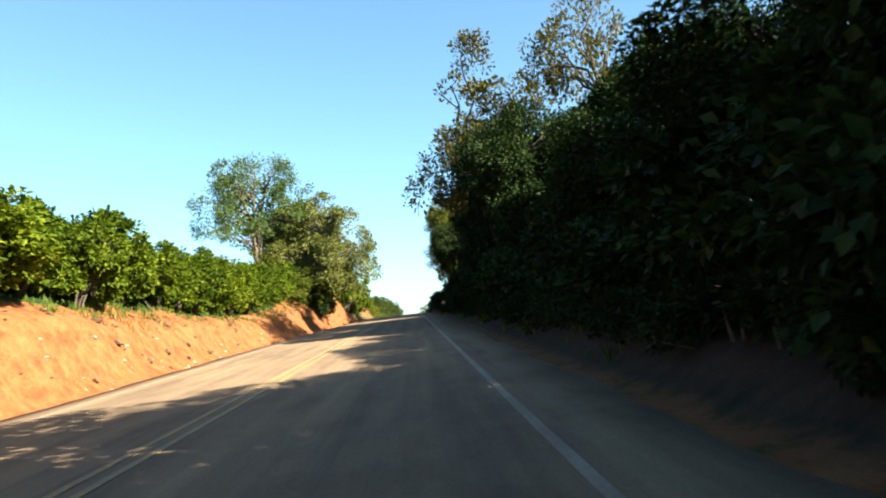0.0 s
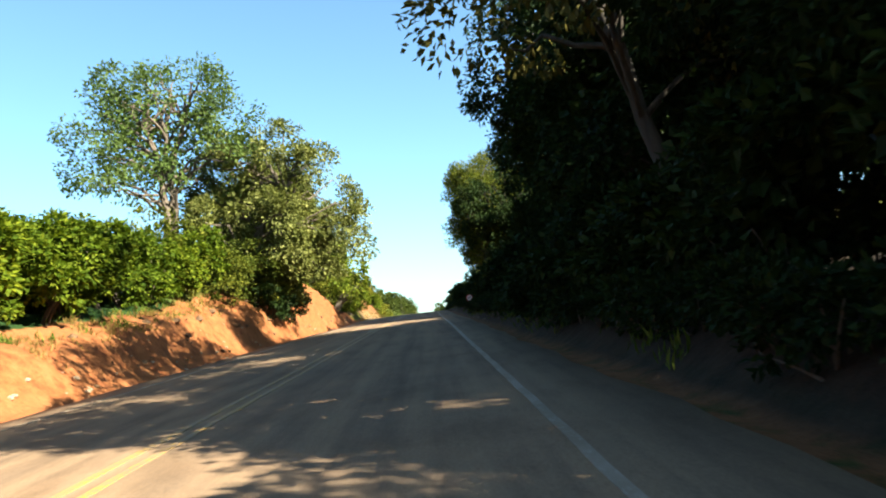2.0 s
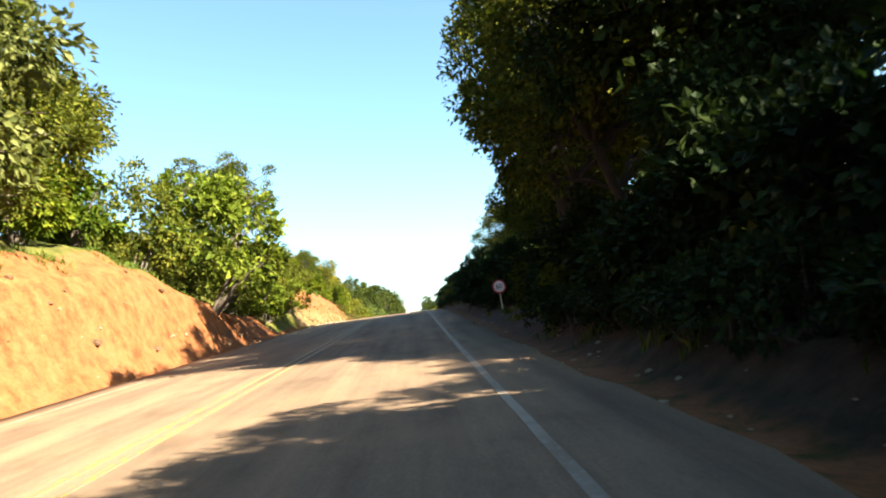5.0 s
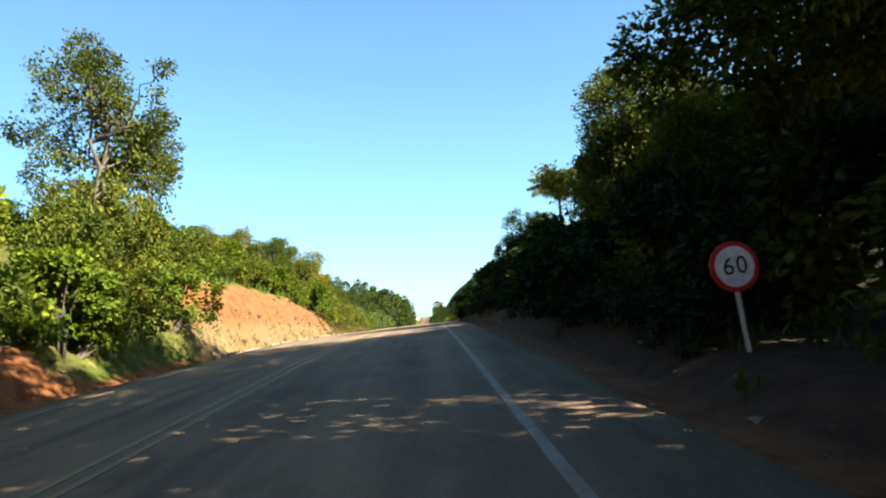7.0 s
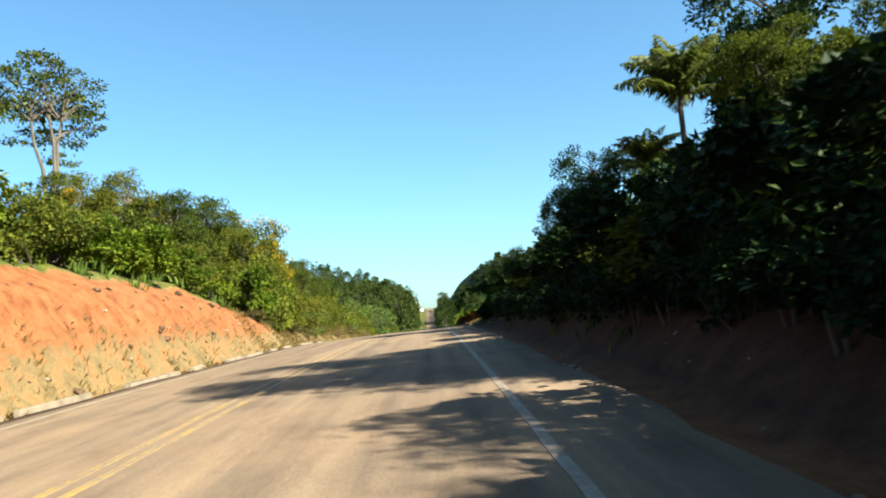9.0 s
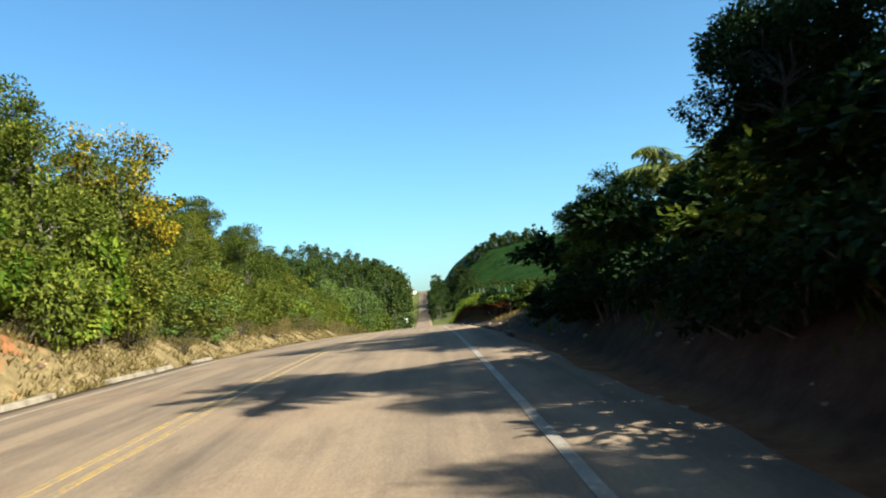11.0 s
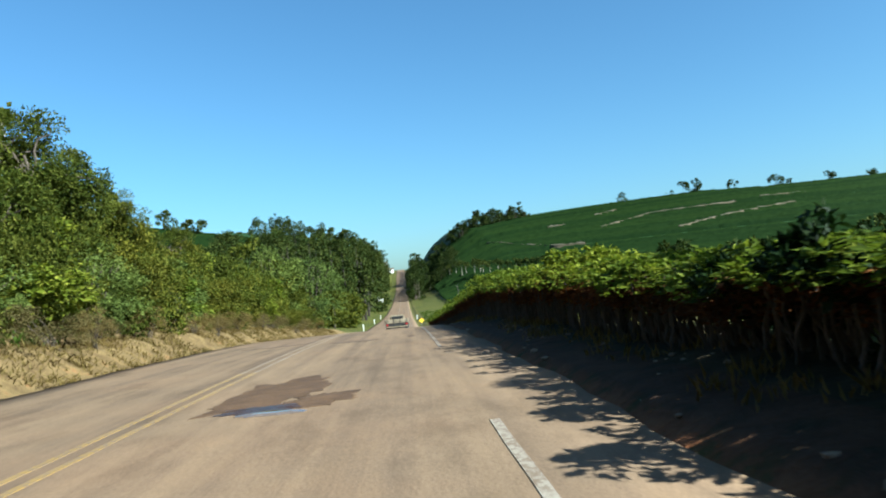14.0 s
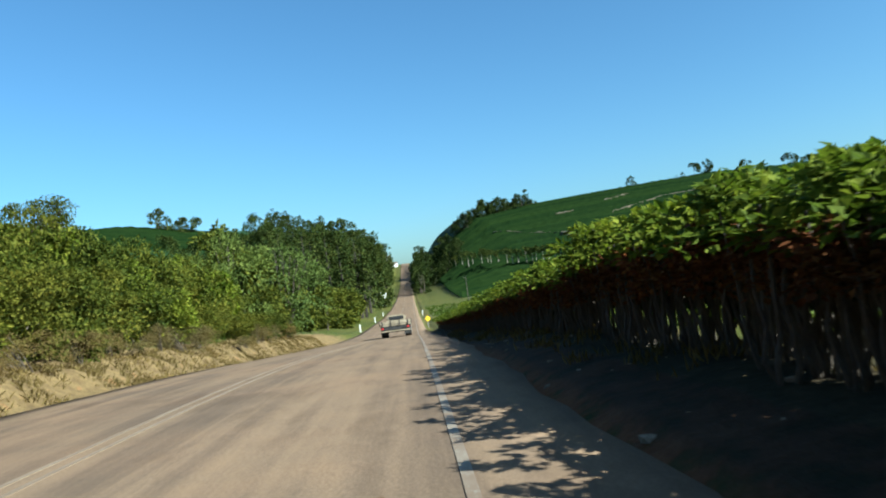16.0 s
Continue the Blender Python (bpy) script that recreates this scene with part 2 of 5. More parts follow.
# ---- building helpers ----
def mesh_of(name, verts, faces, mat, smooth=False):
    me = bpy.data.meshes.new(name)
    me.from_pydata(verts.tolist() if isinstance(verts, np.ndarray) else verts, [], faces.tolist() if isinstance(faces, np.ndarray) else faces)
    me.materials.append(mat)
    if smooth:
        me.polygons.foreach_set("use_smooth", [True] * len(me.polygons))
    me.update()
    return me


def part(name, geometry, mat, parent=None, label="", smooth=False):
    """Links one mesh, from (verts, faces) or a bmesh, as an object under its thing."""
    if isinstance(geometry, bmesh.types.BMesh):
        me = bpy.data.meshes.new(name)
        geometry.to_mesh(me)
        geometry.free()
        me.materials.append(mat)
        if smooth:
            me.polygons.foreach_set("use_smooth", [True] * len(me.polygons))
    else:
        me = mesh_of(name, geometry[0], geometry[1], mat, smooth)
    ob = new(name, me)
    if parent is not None:
        ob.parent = parent
    if label:
        tagged(ob, label)
    return ob


def box(bm, x0, x1, y0, y1, z0, z1, bevel=0.0):
    vs = bmesh.ops.create_cube(bm, size=1.0)["verts"]
    for v in vs:
        v.co = Vector(((x0 + x1) / 2 + v.co.x * (x1 - x0), (y0 + y1) / 2 + v.co.y * (y1 - y0), (z0 + z1) / 2 + v.co.z * (z1 - z0)))
    if bevel:
        es = {e for v in vs for e in v.link_edges}
        bmesh.ops.bevel(bm, geom=list(es), offset=bevel, segments=2, affect="EDGES")
    return bm


def rod(bm, a, b, r0, r1=None, sides=10):
    a, b = Vector(a), Vector(b)
    m = Matrix.Translation((a + b) / 2) @ (b - a).to_track_quat("Z", "Y").to_matrix().to_4x4()
    bmesh.ops.create_cone(bm, cap_ends=True, segments=sides, radius1=r0, radius2=r0 if r1 is None else r1, depth=(b - a).length, matrix=m)
    return bm


def tubes(lines, sides=6):
    """One mesh of tapered tubes along polylines of (point, radius)."""
    V, F, o = [], [], 0
    ang = np.linspace(0, 2 * np.pi, sides, endpoint=False)
    for pts, rad in lines:
        pts, rad = np.asarray(pts, float), np.asarray(rad, float)
        d = np.gradient(pts, axis=0)
        d /= np.linalg.norm(d, axis=1, keepdims=True) + 1e-9
        a = np.cross(d, [0.31, 0.95, 0.07])
        a /= np.linalg.norm(a, axis=1, keepdims=True) + 1e-9
        b = np.cross(d, a)
        ring = pts[:, None] + rad[:, None, None] * (np.cos(ang)[None, :, None] * a[:, None] + np.sin(ang)[None, :, None] * b[:, None])
        V.append(ring.reshape(-1, 3))
        for k in range(len(pts) - 1):
            for s in range(sides):
                F.append([o + k * sides + s, o + k * sides + (s + 1) % sides, o + (k + 1) * sides + (s + 1) % sides, o + (k + 1) * sides + s])
        o += len(pts) * sides
    return np.concatenate(V), F


def unit(v):
    return v / (np.linalg.norm(v, axis=-1, keepdims=True) + 1e-9)


def leaves(at, way, up, length, width):
    """Folded leaf blades: base points, directions, upper sides, lengths and half widths."""
    side = unit(np.cross(way, up))
    top = np.cross(side, way)
    L, W = length[:, None], width[:, None]
    v = np.stack([at, at + way * L * 0.45 + side * W + top * L * 0.08, at + way * L - top * L * 0.12, at + way * L * 0.45 - side * W + top * L * 0.08], 1)
    k = np.arange(len(at))[:, None] * 4
    f = np.concatenate([k + [0, 1, 2], k + [0, 2, 3]], 1).reshape(-1, 3)
    return v.reshape(-1, 3), f


def joined(pieces):
    V, F, o = [], [], 0
    for v, f in pieces:
        V.append(np.asarray(v))
        F += [[i + o for i in q] for q in (f.tolist() if isinstance(f, np.ndarray) else f)]
        o += len(v)
    return np.concatenate(V), F


def clumps(rng, centre, radii, count, low=-0.6, shell=0.55, lobes=0.35):
    """Centres of leaf clumps, gathered in lobes with gaps between them, and their outward directions."""
    main = max(count // 7, 5)
    d = unit(rng.normal(size=(main * 6, 3)))
    d = d[d[:, 2] > low][:main]
    bumps = unit(rng.normal(size=(6, 3)))
    lob = 1 - lobes + lobes * 1.3 * np.max(d @ bumps.T, axis=1)
    r = (shell + (0.88 - shell) * rng.random(len(d)) ** 0.6) * lob
    heart = d * r[:, None]
    size = (0.62 + 0.5 * rng.random(len(d))) * 1.5 / math.sqrt(main)
    pick = np.arange(count) % len(d)
    e = unit(rng.normal(size=(count, 3)) + d[pick] * 0.75 + [0, 0, 0.35])
    spot = heart[pick] + e * (size[pick] * (0.55 + 0.45 * rng.random(count)))[:, None]
    reach = np.linalg.norm(spot, axis=1, keepdims=True)
    spot *= np.minimum(1.0, 1.08 / (reach + 1e-9))
    return np.asarray(centre) + spot * np.asarray(radii), unit(e + d[pick] * 0.4)


def foliage(rng, centres, outward, per, spread, length, width, droop=0.2, flat=0.8):
    """Tufts of leaves round each centre; the leaves of a tuft face away from its heart."""
    n = len(centres) * per
    c, o = np.repeat(centres, per, 0), np.repeat(outward, per, 0)
    swell = np.repeat(0.65 + 0.6 * rng.random(len(centres)), per)
    ball = unit(rng.normal(size=(n, 3)) + o * 0.5)
    off = ball * (spread * 1.35 * swell * rng.random(n) ** 0.5)[:, None] * [1, 1, flat]
    way = unit(o * 0.5 + ball * 0.7 + rng.normal(size=(n, 3)) * 0.45 - [0, 0, droop])
    up = unit(o * 0.6 + ball * 0.6 + rng.normal(size=(n, 3)) * 0.35 + [0, 0, 0.5])
    return leaves(c + off, way, up, length * (0.6 + 0.6 * rng.random(n)), width * (0.6 + 0.6 * rng.random(n)))


def tree(name, seed, height, radius, crown_low, leaf, bark, clump_count=150, per=42, leaf_len=0.3, leaf_half=0.085, spread=0.45, trunk_r=0.2,
         lean=(0, 0), flowers=None, shell=0.45, trunks=1, droop=0.2, limb_share=5, low=-0.7, heart=0, flat=0.8, flower_share=4):
    """A tree at the origin: a trunk, limbs out to the clumps, and a crown of separate leaves."""
    rng = np.random.default_rng(seed)
    thing = new(name)
    mid = np.array([lean[0], lean[1], (height + crown_low) / 2])
    radii = np.array([radius, radius, (height - crown_low) / 2])
    cc, out = clumps(rng, mid, radii, clump_count, low=low, shell=shell)
    stems, limbs = [], []
    for t in range(trunks):
        s = np.linspace(0, 1, 8)
        start = rng.normal(size=2) * (0.25 if trunks > 1 else 0)
        top = np.array([lean[0], lean[1], crown_low + (height - crown_low) * 0.72]) + rng.normal(size=3) * [radius * 0.25, radius * 0.25, 0.3]
        path = np.stack([start[0] + (top[0] - start[0]) * s ** 1.3, start[1] + (top[1] - start[1]) * s ** 1.3, -0.4 + (top[2] + 0.4) * s], 1)
        path[1:-1, :2] += rng.normal(size=(6, 2)) * 0.09 * radius / 2
        stems.append((path, trunk_r * (1 - 0.8 * s) + 0.02))
        for c in cc[t::limb_share * trunks]:
            k = int(np.clip(np.searchsorted(path[:, 2], c[2] - np.linalg.norm(c[:2] - mid[:2]) * 0.6), 2, 6))
            a = path[k]
            u = np.linspace(0, 1, 6)[:, None]
            w = a + (c - a) * u
            w[:, 2] += np.sin(u[:, 0] * np.pi) * 0.12 * np.linalg.norm(c - a) - 0.05
            w[1:-1] += rng.normal(size=(4, 3)) * 0.05 * np.linalg.norm(c - a)
            limbs.append((w, trunk_r * 0.38 * (1 - 0.85 * u[:, 0]) + 0.008))
    part("trunk", tubes(stems, 9), bark, thing, smooth=True)
    part("branchwork", tubes(limbs, 5), bark, thing, smooth=True)
    fl = [foliage(rng, cc, out, per, spread, leaf_len, leaf_half, droop, flat)]
    if heart:
        fl += [foliage(rng, mid + (cc[k::2] - mid) * q, out[k::2], heart, spread * 1.5, leaf_len * 1.6, leaf_half * 2.2, droop) for k, q in ((0, 0.78), (1, 0.45))]
    inner = mid + (cc[::3] - mid) * 0.55
    fl.append(foliage(rng, inner, out[::3], max(per // 3, 4), spread * 1.4, leaf_len * 1.35, leaf_half * 1.6, droop))
    part("crown", joined(fl), leaf, thing)
    if flowers:
        part("blossom", foliage(rng, cc[::flower_share] + out[::flower_share] * 0.3, out[::flower_share], per, spread * 0.85, leaf_len * 0.7, leaf_half * 1.2), flowers, thing, "yellow blossom clusters")
    return thing


def bush(name, seed, size, leaf, count=60, per=34, leaf_len=0.2, leaf_half=0.06, spread=0.22, low=-0.25, stems=7):
    """A shrub at the origin, with several thin stems."""
    rng = np.random.default_rng(seed)
    thing = new(name)
    mid, radii = np.array([0, 0, size[2] * 0.5]), np.array([size[0], size[1], size[2] * 0.52])
    cc, out = clumps(rng, mid, radii, count, low=low - 0.5, shell=0.5, lobes=0.3)
    cc[:, 2] = np.maximum(cc[:, 2], 0.12)
    lines = []
    for c in cc[:: max(len(cc) // stems, 1)]:
        u = np.linspace(0, 1, 5)[:, None]
        a = np.array([*(rng.normal(size=2) * 0.12), -0.25])
        w = a + (c - a) * u
        w[:, :2] *= 0.5 + 0.5 * u
        lines.append((w, 0.03 * (1 - 0.7 * u[:, 0])))
    part("stemwork", tubes(lines, 5), BARK, thing)
    fl = [foliage(rng, cc, out, per, spread, leaf_len, leaf_half), foliage(rng, mid + (cc[::3] - mid) * 0.5, out[::3], per // 3, spread * 1.3, leaf_len * 1.3, leaf_half * 1.5)]
    part("foliage", joined(fl), leaf, thing)
    return thing


def placed(x, y, turn=0.0, scale=1.0, tall=None, sink=0.0):
    return Matrix.Translation((x, y, float(ground(x, y)) - sink)) @ Matrix.Rotation(radians(turn), 4, "Z") @ Matrix.Diagonal((scale, scale, scale if tall is None else tall, 1))


# ---- the lie of the land ----
ROAD_Y = np.arange(-200, 3001, 1.0)
road_knots = [(-200, -8), (-60, -2.4), (-10, -0.4), (0, 0), (10, 0.43), (20, 0.9), (30, 1.38), (40, 1.82), (50, 2.28), (60, 2.72), (70, 3.12), (80, 3.54), (90, 4.0),
              (100, 4.47), (110, 4.84), (120, 5.13), (130, 5.33), (140, 5.5), (150, 5.55), (160, 5.43), (170, 5.28), (180, 5.08), (190, 4.78), (200, 4.35), (220, 3.0),
              (249, 1.15), (275, -0.1), (310, -1.0), (360, -2.2), (430, -2.9), (530, -2.6), (630, -0.6), (730, 2.6), (800, 7.5), (880, 15.9), (980, 23.4), (1100, 28),
              (1400, 25), (3000, 10)]
road_raw = np.interp(ROAD_Y, [k[0] for k in road_knots], [k[1] for k in road_knots])
road_smooth = np.convolve(np.pad(road_raw, 7, mode="edge"), np.ones(15) / 15, mode="valid")
road_smooth = np.where((ROAD_Y > -5) & (ROAD_Y < 195), np.convolve(np.pad(road_raw, 3, mode="edge"), np.ones(7) / 7, mode="valid"), road_smooth)


def road_z(y):
    return np.interp(y, ROAD_Y, road_smooth)


def ss(a, b, v):
    t = np.clip((v - a) / (b - a), 0, 1)
    return t * t * (3 - 2 * t)


BANK_LEFT = [(-200, 2.4), (15, 2.4), (22, 2.15), (30, 1.8), (40, 1.5), (50, 2.0), (57, 2.7), (66, 2.8), (77, 3.5), (82, 3.9), (88, 2.9), (95, 1.5), (100, 1.4), (105, 2.4),
             (111, 3.2), (120, 3.3), (135, 2.9), (141, 2.2), (146, 1.3), (155, 0.9), (200, 0.9), (225, 1.2), (250, 1.2), (280, 0.3), (300, 0.0), (3000, 0.0)]
HILL_LEFT = [(-200, 0.32), (50, 0.28), (75, 0.2), (110, 0.32), (145, 0.38), (165, 0.46), (195, 0.44), (230, 0.3), (300, 0.12), (430, 0.1), (3000, 0.05)]
BANK_RIGHT = [(-200, 0.3), (62, 0.3), (72, 0.2), (80, 0.05), (91, 0.0), (96, 0.3), (100, 0.45), (112, 0.6), (140, 0.6), (150, 0.3), (165, 0.12), (190, 0.08), (230, 0.1), (300, 0.0), (3000, 0.0)]
HILL_RIGHT = [(-200, 0.1), (72, 0.1), (80, 0.03), (92, 0.03), (100, 0.12), (112, 0.34), (140, 0.34), (158, -0.04), (300, -0.05), (420, 0.05), (3000, 0.03)]
RIDGE_RIGHT = [(10, 0), (22, 6), (40, 27), (60, 41), (100, 46), (190, 52), (250, 55), (310, 54), (400, 56), (700, 64), (2500, 60)]
RIDGE_LEFT = [(9, 0), (25, 10), (60, 30), (100, 42), (160, 52), (400, 60), (2500, 50)]


def of(table, v):
    return np.interp(v, [k[0] for k in table], [k[1] for k in table])


def rough(x, y):
    return (np.sin(x * 1.7 + np.sin(y * 0.9) * 1.3) * np.cos(y * 1.3 + np.sin(x * 0.7)) * 0.5 + np.sin(x * 4.1 + y * 2.3) * np.cos(y * 3.7 - x * 1.9) * 0.3)


def ground(x, y):
    x, y = np.asarray(x, float), np.asarray(y, float)
    base = road_z(y)
    xl, xr = -4.3 - x, x - 4.55
    fade = ss(-0.1, 1.2, np.maximum(xl, xr))
    left = of(BANK_LEFT, y) * (0.75 * ss(0.35, 1.7, xl) + 0.25 * ss(1.4, 3.0, xl))
    far = 70 * (1 - np.exp(-np.maximum(xl - 2.4, 0) / 70))
    left += of(HILL_LEFT, y) * far
    near_kerb = ss(150, 158, y) * (1 - ss(190, 210, y))
    right = -0.22 * ss(0.1, 0.5, xr) * (1 - near_kerb) + of(BANK_RIGHT, y) * ss(0.7, 2.0, xr) + 0.22 * (1 - near_kerb) * ss(0.8, 1.6, xr)
    right += near_kerb * 0.13 * ss(0.1, 0.3, xr)
    farr = 26 * (1 - np.exp(-np.maximum(xr - 2.2, 0) / 26))
    right += of(HILL_RIGHT, y) * farr
    right += of(RIDGE_RIGHT, x) * ss(400, 760, y) * (1 - 0.5 * ss(900, 1600, y)) * (1 - 0.55 * ss(600, 760, y) * (1 - ss(14, 45, x)))
    left += of(RIDGE_LEFT, -x) * ss(380, 640, y) * (1 - 0.5 * ss(1000, 1800, y))
    z = base - 0.12 + 0.12 * fade + np.where(x < 0, left, right)
    z += fade * rough(x, y) * np.where(x < 0, 0.10 + 0.08 * ss(0.3, 1.5, xl), 0.07)
    return z


xs = np.concatenate([-np.geomspace(14, 2600, 46)[::-1], np.arange(-13.6, -3.9, 0.24), np.arange(-3.9, 3.95, 1.3), np.arange(4.0, 13.0, 0.3), np.geomspace(13.4, 2600, 46)])
ys = np.concatenate([-np.geomspace(32, 1500, 14)[::-1], np.arange(-30, 262, 0.6), np.geomspace(263, 2950, 90)])
gx, gy = np.meshgrid(xs, ys)
gz = ground(gx, gy)
nx, ny = len(xs), len(ys)
idx = np.arange(nx * ny).reshape(ny, nx)
gf = np.stack([idx[:-1, :-1], idx[:-1, 1:], idx[1:, 1:], idx[1:, :-1]], -1).reshape(-1, 4)
ground_mesh = mesh_of("ground", np.stack([gx, gy, gz], -1).reshape(-1, 3), gf, EARTH, smooth=True)
fx, fy = gx.ravel(), gy.ravel()
soil = ((fx < -4.1) & (fx > -8.5)) * (1 - ss(140, 150, fy)) * (1 - ss(6.3, 7.4, -fx))
soil *= 1 - 0.6 * ss(104, 110, fy) * ss(-5.9, -5.1, fx) * (fx < -4.1)
soil *= np.where((fy > 86) & (fy < 112), 0.75, 1.0) * (1 - 0.85 * ss(97, 100, fy) * (1 - ss(106, 109, fy)) * ss(4.7, 5.2, -fx))
soil = np.maximum(soil, ((fx > 4.5) & (fx < 7.4)) * ss(66, 76, fy) * (1 - ss(136, 144, fy)) * 0.7)
soil = np.maximum(soil, ((fx < -4.1) & (fx > -5.4)) * ss(138, 148, fy) * 0.34 * (1 - ss(240, 300, fy)))
soil = np.maximum(soil, ((fx > 4.5) & (fx < 5.5)) * 0.55 * (1 - ss(235, 262, fy)))
dry = ((fx < -4.1) & (fx > -7.0)) * (0.35 + 0.4 * ss(105, 150, fy)) * (1 - ss(240, 300, fy))
dry = np.maximum(dry, ((fx > 4.6) & (fx < 7.0)) * 0.4)
dry = np.maximum(dry, ss(104, 110, fy) * (1 - ss(140, 148, fy)) * ss(-5.9, -5.1, fx) * (fx < -4.1) * 0.75)
field = (ss(18, 30, fx) * ss(405, 430, fy) + ss(40, 60, -fx) * ss(330, 420, fy)) * (1 - ss(1100, 1300, fy)) + (fx < -6) * (fy < 52)
cover = ground_mesh.color_attributes.new("cover", "FLOAT_COLOR", "POINT")
# painted shade: ground under the right-hand trees, then along the hedge foot
shade_mask = ss(5.0, 5.6, fx) * (1 - ss(20, 30, fx)) * (1 - ss(152, 160, fy)) * (1 - 0.16 * ss(60, 74, fy) * (1 - ss(136, 146, fy)) * (1 - ss(6.6, 7.6, fx)))
shade_mask = np.maximum(shade_mask, ss(4.5, 4.9, fx) * (1 - ss(6.5, 7.2, fx)) * ss(148, 156, fy) * (1 - ss(255, 265, fy)) * 0.85)
cover.data.foreach_set("color", np.stack([soil, dry, np.clip(field, 0, 1), shade_mask], 1).astype(np.float32).ravel())
tagged(new("ground", ground_mesh), "red earth banks, dry verges and green hills beside the road", "ground", kind="structure")

# road, from kerb to kerb, slightly crowned
road_xs = np.array([-4.25, -3.6, -2.4, -1.2, 0, 1.2, 2.4, 3.6, 4.55])
road_ys = np.concatenate([np.arange(-60, 262, 1.0), np.geomspace(263, 1300, 110)])
rx, ry = np.meshgrid(road_xs, road_ys)
edge_wobble = np.where(np.abs(rx) > 4, 0.05 * np.sin(ry * 0.9) + 0.04 * np.sin(ry * 2.3 + 1), 0)
road_zs = road_z(ry) + 0.02 - 0.008 * np.abs(rx)
rv = np.stack([rx + edge_wobble, ry, road_zs], -1)
rv = np.concatenate([rv[:, :1] - [0.03, 0, 0.3], rv, rv[:, -1:] + [0.03, 0, -0.3]], 1)
ri = np.arange(rv.shape[0] * rv.shape[1]).reshape(rv.shape[0], rv.shape[1])
rf = np.stack([ri[:-1, :-1], ri[:-1, 1:], ri[1:, 1:], ri[1:, :-1]], -1).reshape(-1, 4)
tagged(part("road", (rv.reshape(-1, 3), rf), ASPHALT, smooth=True), "dusty sun-bleached two-lane asphalt road", "road", kind="structure")


def road_top(x, y):
    return road_z(y) + 0.02 - 0.008 * np.abs(x)


def stripe(name, x, width, y0, y1, mat, label):
    yy = np.arange(y0, y1 + 0.01, 1.0) if y1 < 300 else np.concatenate([np.arange(y0, 300, 1.0), np.geomspace(300, y1, 60)])
    jig = 0.006 * np.sin(yy * 3.1)
    a = np.stack([x - width / 2 + jig, yy, road_top(x, yy) + 0.006], 1)
    b = np.stack([x + width / 2 + jig, yy, road_top(x, yy) + 0.006], 1)
    v = np.concatenate([a, b, a - [0, 0, 0.02], b - [0, 0, 0.02]])
    k = np.arange(len(yy) - 1)
    q = len(yy)
    f = np.concatenate([np.stack([k, k + q, k + q + 1, k + 1], 1), np.stack([k + 2 * q, k, k + 1, k + 1 + 2 * q], 1), np.stack([k + q, k + 3 * q, k + 3 * q + 1, k + q + 1], 1)])
    tagged(part(name, (v, f), mat), label, "road marking", kind="structure")


for side, lx in (("west", -0.12), ("east", 0.12)):
    stripe("centre_line_" + side, lx, 0.09, -60, 150, YELLOW_LINE, "worn yellow centre line of the road")
    stripe("faded_centre_line_" + side, lx, 0.075, 150, 174, FADED_YELLOW, "faded yellow centre line under dust")
    stripe("worn_centre_line_" + side, lx, 0.075, 174, 1000, WORN_YELLOW, "almost worn away centre line under dust")
stripe("edge_line_west", -3.5, 0.09, -60, 151, WHITE_LINE, "worn white edge line of the road")
stripe("edge_line_east", 3.5, 0.09, -60, 158, WHITE_LINE, "worn white edge line of the road")
stripe("faded_edge_line_east", 3.5, 0.085, 158, 167, FADED_WHITE, "almost worn away white edge line under dust")
stripe("edge_line_far_east", 3.5, 0.08, 176.5, 1000, WHITE_LINE, "white edge line of the road after a worn gap")

# ---- kerbs, patches and road furniture ----
def kerb_stone(length, seed, width):
    rng = np.random.default_rng(seed)
    bm = bmesh.new()
    box(bm, -width / 2, width / 2, -length / 2, length / 2, -0.2, 0.13, 0.025)
    for v in bm.verts:
        v.co += Vector((rng.normal() * 0.008, rng.normal() * 0.01, rng.normal() * 0.008))
    return bm


def kerb_run(x, y0, lengths, gap, label, lift=0.0, width=0.22, mat=None):
    y = y0
    for k, length in enumerate(lengths):
        ob = part("kerb_stone", kerb_stone(length, 40 + k, width), mat or CONCRETE)
        yc = y + length / 2
        slope = math.degrees(math.atan(float(road_z(yc + 1) - road_z(yc - 1)) / 2))
        ob.matrix_basis = pose(x + 0.03 * math.sin(k * 2.1), yc, float(road_z(yc)) + lift, slope, 0, 1.5 * math.sin(k * 1.7))
        tagged(ob, label, "kerb", "kerb stones beside the road")
        y += length + gap[k % len(gap)]


KERB_TAN = simple("dusty_concrete", (0.11, 0.078, 0.05), (0.22, 0.17, 0.115), 2.5, 0.95, relief=0.6)
kerb_run(-4.48, 108.0, [2.4, 2.8, 1.6, 2.6, 3.6, 1.2, 2.0, 2.6, 1.4, 2.2, 2.4, 1.2, 2.0], [1.2, 2.4, 0.5, 1.8], "pale broken concrete kerb stone on the dry verge", -0.06, 0.16, KERB_TAN)
kerb_run(4.66, 146.5, [0.95, 1.1, 0.9, 1.0] * 4, [0.04, 0.1, 0.03, 0.25, 0.05], "weathered dirty concrete kerb stone darkened by painted shade, with earth behind it", -0.1, 0.12, SHADED_DIRTY_CONCRETE)


